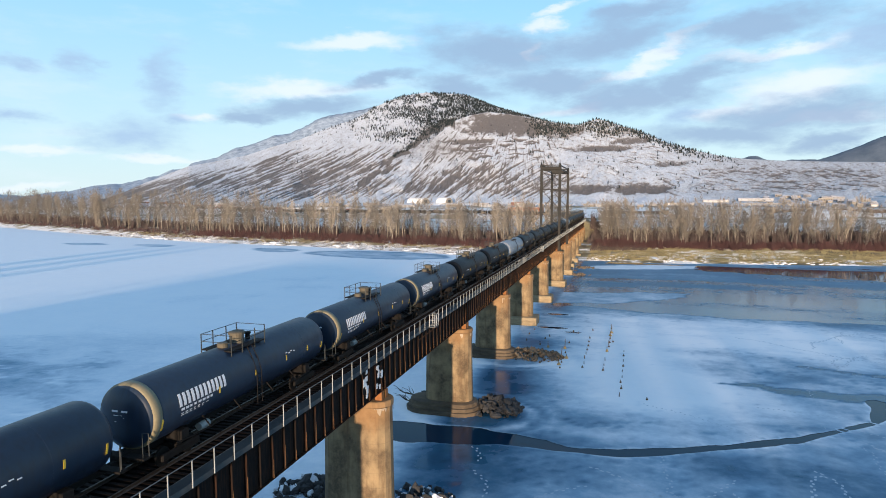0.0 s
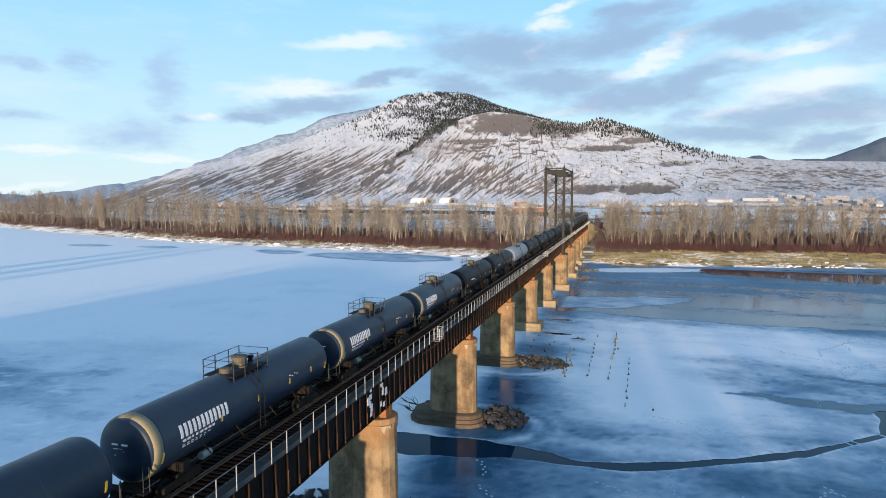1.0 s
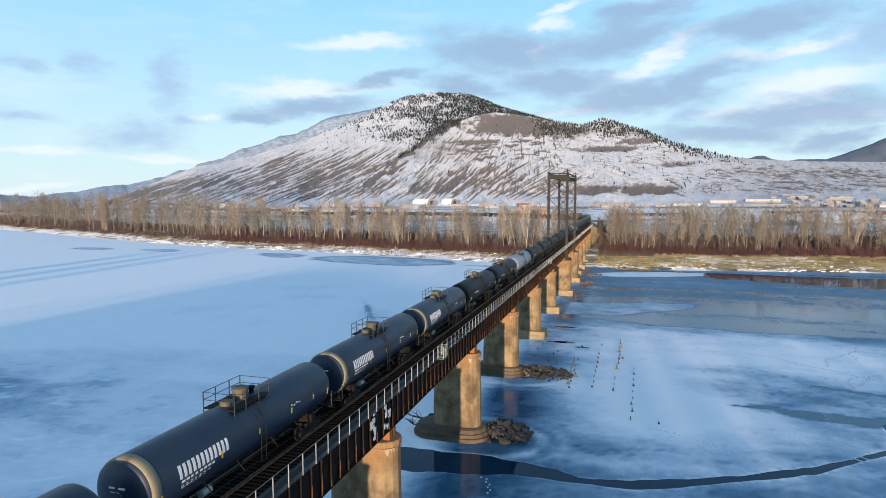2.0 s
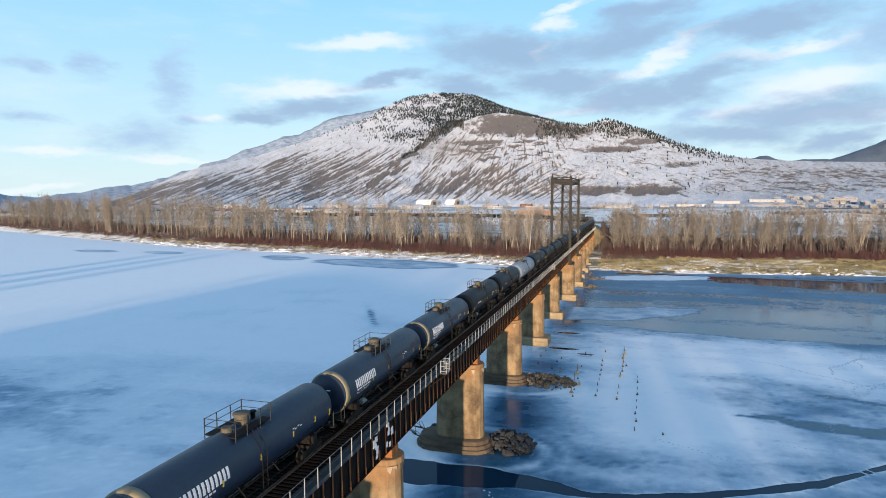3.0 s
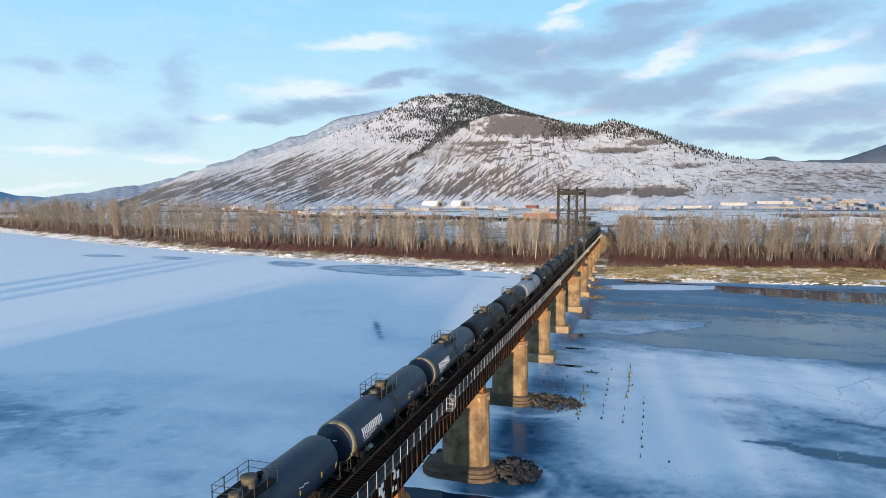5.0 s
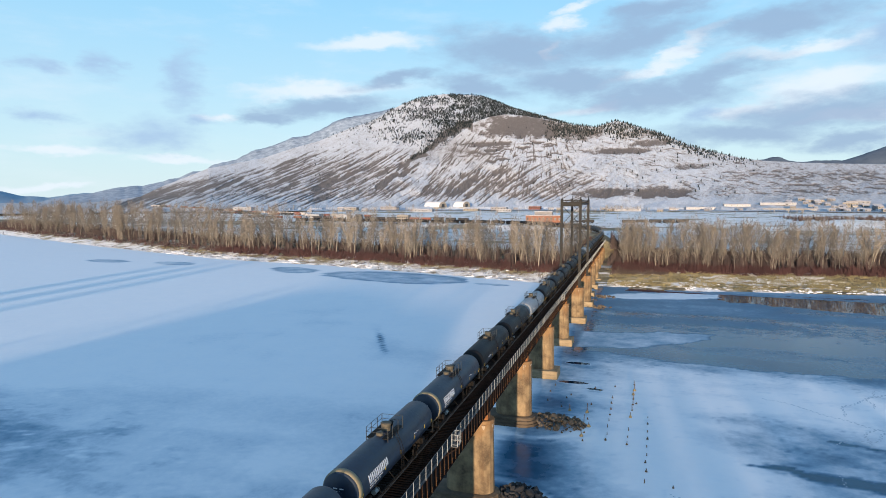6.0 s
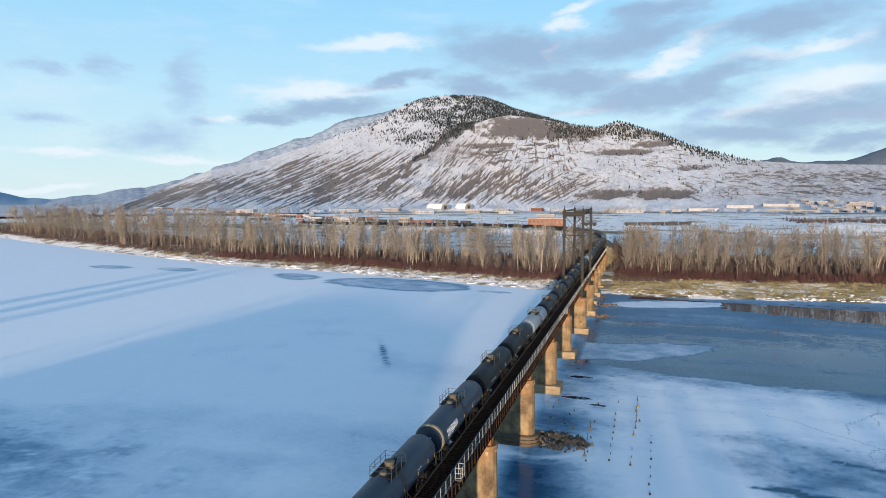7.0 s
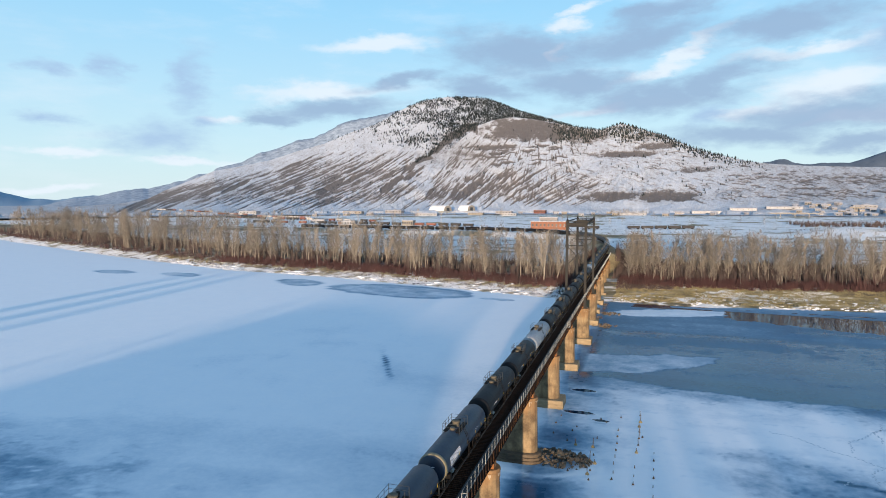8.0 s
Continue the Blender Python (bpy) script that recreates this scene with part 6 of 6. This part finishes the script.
def snow_blocks():
    """Broken shore ice and drifted snow along the waterline."""
    r = random.Random(31)
    v, f = [], []
    for k in range(900):
        x = r.uniform(6, 180) if k % 3 else r.uniform(-330, -4)
        if fbm(x / 9, k % 3 * 7.0, 207, 3) < 0.47:
            continue
        d = abs(r.gauss(0, 1)) * 6 + 1
        y = float(np.interp(x, SHORE[:, 0], SHORE[:, 1])) + d
        z, w, h = ground_at(x, y), r.uniform(0.25, 1.0) * (1 if k % 9 else 2.6), r.uniform(0.1, 0.4)
        o, n = len(v), 7
        t0 = r.uniform(0, 6)
        for q, zz in ((1.0, -0.3), (0.9, h * 0.7), (0.45, h)):
            v += [(x + w * q * r.uniform(0.7, 1.2) * math.cos(t0 + 6.283 * i / n), y + 0.6 * w * q * math.sin(t0 + 6.283 * i / n), z + zz) for i in range(n)]
        for ring in (0, 1):
            f += [(o + ring * n + i, o + ring * n + (i + 1) % n, o + (ring + 1) * n + (i + 1) % n, o + (ring + 1) * n + i) for i in range(n)]
        f.append(tuple(o + 2 * n + i for i in range(n)))
    return tagged(new("shore_ice_blocks", mesh_of("shore_ice_blocks", v, f, M["snow"])), "broken white shore ice and snow drifts along the bank", "ice", kind="stuff")


snow_blocks()


# ---- pines on the mountain ----
def pine_density(a, e, u, front):
    """How thickly conifers stand at a heading and elevation on the mountain."""
    clump = fbm(a / 0.8, e / 0.35, 131, 4, 0.6)
    sky = np.maximum(np.interp(a, BACK[:, 0], BACK[:, 1]), np.interp(a, FRONT[:, 0], FRONT[:, 1]))
    low = np.interp(a, [-31, -29.5, -27, -25, -22, -20, -18, -15.6], [5.4, 5.1, 5.9, 6.3, 6.7, 6.7, 6.0, 6.0])
    dens = ~front * step(e - low, 0, 0.9) * np.interp(a, [-31, -28, -25, -22, -19, -16.5, -14], [0.0, 0.16, 0.3, 0.42, 0.6, 0.95, 1.0]) * step(clump, 0.3, 0.58)
    dens = np.maximum(dens, ~front * step(a, -17, -14) * 0.9)
    for ca, ce, ra, re, k in ((-20.4, 5.6, 2.4, 0.5, 0.5), (-23.0, 6.4, 2.0, 0.4, 0.3), (-17.6, 6.6, 1.6, 0.7, 0.8)):
        dens = np.maximum(dens, ~front * k * np.exp(-((a - ca) / ra) ** 2 - ((e - ce) / re) ** 2) * step(clump, 0.35, 0.55))
    t = np.clip((-16.2 - a) / 5.7, 0, 1)
    dens = np.maximum(dens, (np.abs(e - (6.9 - 3.6 * t ** 1.15) + 0.9 * (fbm(a / 1.1, e * 0, 125, 3) - 0.5)) < 0.36 - 0.26 * t) * (a > -21.4) * (a < -15.6) * 0.45)
    right = front * step(a, -9.6, -7.5)
    dens = np.maximum(dens, right * (1 - step(a, -1.2, 0.4)) * step(e, 5.0, 5.8) * 0.6 * step(clump, 0.32, 0.56))
    dens = np.maximum(dens, right * step(e - sky, -0.9, -0.2) * np.interp(a, [-9, -2, 3, 6, 9], [0.5, 0.42, 0.42, 0.2, 0.0]))
    return np.clip(np.maximum(dens, 0.004 * step(u, 0.15, 0.5)), 0, 1)


def pines():
    r = np.random.RandomState(8)
    n = 230000
    a = r.uniform(-31, 9, n)
    rr = r.uniform(1700, 3560, n)
    h, bare, u, front = relief(a, rr)
    ok = (r.uniform(0, 1, n) < pine_density(a, elevation(h, rr), u, front) * 0.6) & (u < 1.01) & (u > 0.1)
    a, rr, h = a[ok], rr[ok], h[ok]
    x, y = EYE_X + rr * np.sin(np.radians(a)), EYE_Y + rr * np.cos(np.radians(a))
    v, f = [], []
    for px, py, pz, s in zip(x, y, h, r.uniform(5.5, 12, len(x))):
        o = len(v)
        w = s * 0.24
        for k, (z, q) in enumerate(((0.08, 1.0), (0.5, 0.62))):
            t0 = r.uniform(0, 6)
            v += [(px + w * q * math.cos(t0 + i * 1.2566), py + w * q * math.sin(t0 + i * 1.2566), pz + s * z) for i in range(5)]
            v.append((px, py, pz + s * (0.7 if k == 0 else 1.0)))
            f += [(o + 6 * k + i, o + 6 * k + (i + 1) % 5, o + 6 * k + 5) for i in range(5)]
    return tagged(new("mountain_pines", mesh_of("mountain_pines", v, f, M["pine"])), "dark conifers scattered over the snowy summit and ridge", "trees", kind="stuff")


pines()


# ---- freight yard and town beyond the woods ----
M["brick"] = material("orange_brick_wall", (0.15, 0.065, 0.04), (0.23, 0.105, 0.065), 0.3, 0.85, where="World")
M["metal_white"] = material("white_ribbed_cladding", (0.19, 0.2, 0.225), (0.31, 0.325, 0.35), 0.1, 0.6, where="World")
M["fabric"] = material("white_hall_fabric", (0.55, 0.55, 0.55), (0.75, 0.74, 0.72), 0.1, 0.6, where="World")
M["tan_wall"] = material("tan_stucco", (0.16, 0.148, 0.13), (0.27, 0.25, 0.22), 0.15, 0.85, where="World")
M["grey_wall"] = material("grey_siding", (0.14, 0.14, 0.15), (0.26, 0.26, 0.27), 0.15, 0.85, where="World")
M["roof"] = material("snowy_roof", (0.16, 0.16, 0.18), (0.5, 0.51, 0.54), 0.12, 0.85, where="World")
M["glass"] = material("dark_window_glass", (0.02, 0.025, 0.03), (0.05, 0.06, 0.07), 0.5, 0.15, where="World", bump=0)
M["rust_red"] = material("red_oxide_wagon_paint", (0.1, 0.035, 0.025), (0.18, 0.07, 0.05), 0.3, 0.8, vary=0.25)
M["wagon_white"] = material("dull_white_wagon_paint", (0.24, 0.23, 0.22), (0.4, 0.38, 0.36), 0.3, 0.75, vary=0.2)
M["wagon_grey"] = material("dark_grey_wagon_paint", (0.012, 0.012, 0.014), (0.04, 0.039, 0.04), 0.3, 0.75, vary=0.3)


def foot(x, y):
    """Height of the land, hillside included."""
    a, r = math.degrees(math.atan2(x - EYE_X, y - EYE_Y)), math.hypot(x - EYE_X, y - EYE_Y)
    h = ground_at(x, y)
    if r > 1500:
        h = max(h, float(relief(np.array([a]), np.array([r]))[0][0]))
    return h


def flat_building(name, label, x, y, w, d, h, wall, turn=0, windows=0):
    ob = thing(name, label, "building", at=pose(x, y, foot(x, y) - 0.6, 0, 0, turn))
    child("wall", Build().box(-w / 2, w / 2, -d / 2, d / 2, 0, h, 0.1).mesh("wall", M[wall]), ob)
    child("roof", Build().box(-w / 2 - 0.4, w / 2 + 0.4, -d / 2 - 0.4, d / 2 + 0.4, h + 0.004, h + 0.7).mesh("roof", M["roof"]), ob)
    for k in range(windows):
        cx = -w / 2 + w * (k + 0.5) / windows
        win = child("window", Build().box(cx - 1.1, cx + 1.1, -d / 2 - 0.12, -d / 2 + 0.1, h * 0.45, h * 0.75).mesh("window", M["glass"]), ob)
        child("frame", Build().box(cx - 1.3, cx + 1.3, -d / 2 - 0.16, -d / 2 - 0.1, h * 0.43, h * 0.45).mesh("frame", M["metal_white"]), win)
    return ob


flat_building("brick_building", "long low orange brick railway building with flat roof", -107, 800, 46, 18, 10.5, "brick", 4, 9)
flat_building("grey_building", "grey block building behind the brick one", -112, 830, 24, 14, 15, "grey_wall", 4, 4)
flat_building("tan_building", "tan block building at the edge of town", 470, 1640, 30, 18, 11, "tan_wall", -14, 6)
for x, y, w, d, h, c in ((150, 1640, 70, 22, 7, "metal_white"), (232, 1650, 60, 22, 7, "metal_white"), (330, 1700, 80, 22, 6, "metal_white"), (-20, 1480, 60, 18, 6, "metal_white"), (-330, 1500, 40, 18, 7, "grey_wall"),
                         (-380, 1420, 36, 16, 6, "tan_wall"), (-620, 1480, 46, 18, 8, "grey_wall"), (-700, 1400, 52, 18, 7, "tan_wall"), (-250, 1560, 30, 16, 9, "rust_red"), (-290, 1380, 34, 14, 6, "metal_white"), (420, 1740, 40, 18, 6, "tan_wall"), (500, 1700, 50, 18, 6, "grey_wall"),
                         (-940, 1300, 50, 18, 8, "metal_white"), (-470, 1330, 44, 16, 6, "metal_white"), (-415, 830, 22, 12, 7, "metal_white"), (-330, 860, 18, 12, 8, "tan_wall"), (-520, 920, 26, 12, 6, "metal_white")):
    flat_building("warehouse", {"metal_white": "low white metal-clad warehouse by the rail yard", "grey_wall": "low grey warehouse by the rail yard", "tan_wall": "low tan warehouse by the rail yard", "rust_red": "low dark red warehouse by the rail yard"}[c], x, y, w, d, h, c, (x * 7) % 12 - 6, 5)


def quonset(x, y, length, radius, turn):
    ob = thing("arched_storage_hall", "white arched fabric storage hall with open dark end", "hall", "arched halls", at=pose(x, y, foot(x, y) - 0.5, 0, 0, turn))
    arch = lambda r, yy: [(yy, r * math.cos(t), r * 1.0 * math.sin(t)) for t in (math.pi * i / 14 for i in range(15))]
    child("arched_roof", Build().loft([arch(radius, -length / 2), arch(radius, length / 2)]).mesh("arched_roof", M["fabric"]), ob)
    child("end_wall", Build().loft([arch(radius * 0.97, length / 2 + 0.02), arch(radius * 0.97, length / 2 + 0.4)]).mesh("end_wall", M["tan_wall"]), ob)
    child("door", Build().box(length / 2 + 0.4, length / 2 + 0.7, -radius * 0.35, radius * 0.35, 0, radius * 0.6).mesh("door", M["glass"]), ob)
    return ob


quonset(-520, 1560, 58, 15, -28)
quonset(-455, 1590, 36, 15, -28)


def wagon(paint, label):
    ob = thing("freight_wagon", label, "wagon", "freight wagons in the yard")
    child("body", Build().box(-1.5, 1.5, -7.8, 7.8, 1.1, 4.2, 0.12).mesh("body", M[paint]), ob)
    child("roof", Build().box(-1.55, 1.55, -7.9, 7.9, 4.204, 4.4, 0.05).mesh("roof", M["roof"] if paint != "wagon_grey" else M[paint]), ob)
    child("door", Build().box(1.5, 1.58, -1.4, 1.4, 1.2, 4.0).box(-1.58, -1.5, -1.4, 1.4, 1.2, 4.0).mesh("door", M[paint]), ob)
    for s in (-1, 1):
        child("truck", Build().box(-1.1, 1.1, s * 5.4 - 1.3, s * 5.4 + 1.3, 0.0, 1.0, 0.15).mesh("truck", M["running_gear"]), ob)
    return ob


WAGONS = [wagon("rust_red", "red-brown boxcar standing in the snowy yard"), wagon("wagon_white", "dull white boxcar standing in the snowy yard"), wagon("wagon_grey", "dark grey boxcar standing in the snowy yard")]
first = set()
rnd = random.Random(21)
for x0, y0, x1, y1, n, mix in ((-1330, 1400, -640, 1095, 36, (0, 0, 1, 1, 2)), (-900, 1120, -430, 960, 24, (0, 2, 2, 1)), (-640, 900, -200, 838, 22, (2, 2, 2, 0)), (-60, 812, 74, 850, 8, (2,))):
    head = math.degrees(math.atan2(-(x1 - x0), y1 - y0))
    for k in range(n):
        t = (k + 0.5) / n
        if rnd.random() < 0.12:
            continue
        x, y = x0 + (x1 - x0) * t, y0 + (y1 - y0) * t
        w = WAGONS[rnd.choice(mix)]
        m = pose(x, y, foot(x, y), 0, 0, head)
        if w in first:
            copy_thing(w, m)
        else:
            w.matrix_basis = m
            first.add(w)


def house(wall):
    ob = thing("house", "small snowy-roofed house on the edge of town", "house", "houses of the town")
    child("wall", Build().box(-5, 5, -4, 4, 0, 4.2).mesh("wall", M[wall]), ob)
    child("roof", Build().loft([[(-5.5, -4.6, 4.1), (-5.5, 4.6, 4.1), (-5.5, 0, 6.6)], [(5.5, -4.6, 4.1), (5.5, 4.6, 4.1), (5.5, 0, 6.6)]]).mesh("roof", M["roof"]), ob)
    child("window", Build().box(-3.4, -1.4, -4.06, -3.9, 1.2, 2.8).mesh("window", M["glass"]), ob)
    child("door", Build().box(1.2, 2.4, -4.06, -3.9, 0, 2.2).mesh("door", M["glass"]), ob)
    return ob


HOUSES = [house(c) for c in ("metal_white", "tan_wall", "grey_wall", "grey_wall")]
first = set()
for k in range(70):
    a, r = (rnd.uniform(11.0, 21.0), rnd.uniform(1560, 1820)) if k % 4 else (rnd.uniform(-36, 8), rnd.uniform(1380, 1640))
    x, y = EYE_X + r * math.sin(radians(a)), EYE_Y + r * math.cos(radians(a))
    w = rnd.choice(HOUSES)
    m = pose(x, y, foot(x, y) - 0.3, 0, 0, rnd.uniform(-30, 30)) @ Matrix.Diagonal((*(rnd.uniform(0.8, 1.4),) * 3, 1))
    if w in first:
        w2 = copy_thing(w, m)
        w2.matrix_basis = m
    else:
        w.matrix_basis = m
        first.add(w)


def yard_trees(r):
    k = r.random()
    if k < 0.35:
        return r.uniform(-70, 10), r.uniform(1440, 1500)
    return r.uniform(-900, 300), r.uniform(480, 640) if k < 0.6 else r.uniform(840, 1300)


grove("yard_trees", "scattered bare brown trees round the freight yard", 230, yard_trees, 9, (0.4, 0.7))


# ---- trails of footprints trodden through the thin snow ----
def foot_trails():
    r = random.Random(61)
    v, f = [], []
    for x0, x1, y0, y1, count, size in ((24, 62, 36, 56, 14, 0.17), (4, 26, 38, 54, 9, 0.14), (24, 48, 66, 84, 5, 0.12), (48, 100, 108, 138, 12, 0.18), (46, 80, 56, 78, 4, 0.17)):
        for _ in range(count):
            x, y, a = r.uniform(x0, x1), r.uniform(y0, y1), r.uniform(0, 6.283)
            for k in range(r.randint(16, 46)):
                a += r.gauss(0, 0.16)
                x, y = x + 0.62 * math.cos(a), y + 0.62 * math.sin(a)
                side = 0.12 * (-1) ** k
                px, py = x - side * math.sin(a), y + side * math.cos(a)
                if not (x0 - 6 < px < x1 + 6 and y0 - 6 < py < y1 + 6) or float(ice_field(np.array([[px]]), np.array([[py]]))[0, 0]) < 0.5:
                    continue
                o, n = len(v), 6
                for i in range(n):
                    t = 6.283 * i / n
                    dx, dy = 1.5 * size * math.cos(t), 0.8 * size * math.sin(t)
                    v.append((px + dx * math.cos(a) - dy * math.sin(a), py + dx * math.sin(a) + dy * math.cos(a), 0.008))
                f.append(tuple(o + i for i in range(n)))
    return tagged(new("footprints", mesh_of("footprints", v, f, M["trodden"])), "wandering trails of grey footprints in the snow on the ice", "tracks", kind="stuff")


# flat discs, greyer than the snow round them
M["trodden"] = material("trodden_grey_snow", (0.3, 0.39, 0.47), (0.44, 0.52, 0.59), 0.3, 0.6, bump=0.1, where="World")
foot_trails()


# ---- road overpass at the edge of town ----
def overpass(x, y, turn):
    z = foot(x, y)
    ob = thing("road_overpass", "low concrete road overpass at the snowy edge of town", "overpass", at=pose(x, y, z, 0, 0, turn))
    child("deck", Build().box(-46, 46, -5.5, 5.5, 6.6, 7.9, 0.1).mesh("deck", M["tan_wall"]), ob)
    for s in (-1, 1):
        child("parapet", Build().box(-46, 46, s * 5.5 - 0.2, s * 5.5 + 0.2, 7.9, 8.9).mesh("parapet", M["grey_wall"]), ob)
    for px in (-26, 0, 26):
        child("pillar", Build().box(px - 0.8, px + 0.8, -4, 4, -1, 6.6, 0.1).mesh("pillar", M["grey_wall"]), ob)
    return ob


overpass(300, 1420, -8)


# ---- ties, last of the bridge ----
tie_mesh = Build().box(-1.95, 2.4, -0.11, 0.11, -0.42, -0.175, 0.015).mesh("tie", M["tie"])
s, count, rest = -30.0, 0, Build()
rnd = random.Random(3)
while s < 338:
    if 3 < s < 126:
        child("tie", tie_mesh, track_bed, on_bridge(rnd.uniform(-0.06, 0.06), s, DECK) @ pose(0, 0, 0, 0, 0, rnd.uniform(-0.8, 0.8)))
    else:
        rest.box(-1.95, 2.4, s - 0.11, s + 0.11, DECK - 0.42, DECK - 0.175)
    s += 0.42
tagged(child("far_ties", rest.mesh("far_ties", M["tie"]), track_bed, on_bridge(0, 0)), kind="stuff")
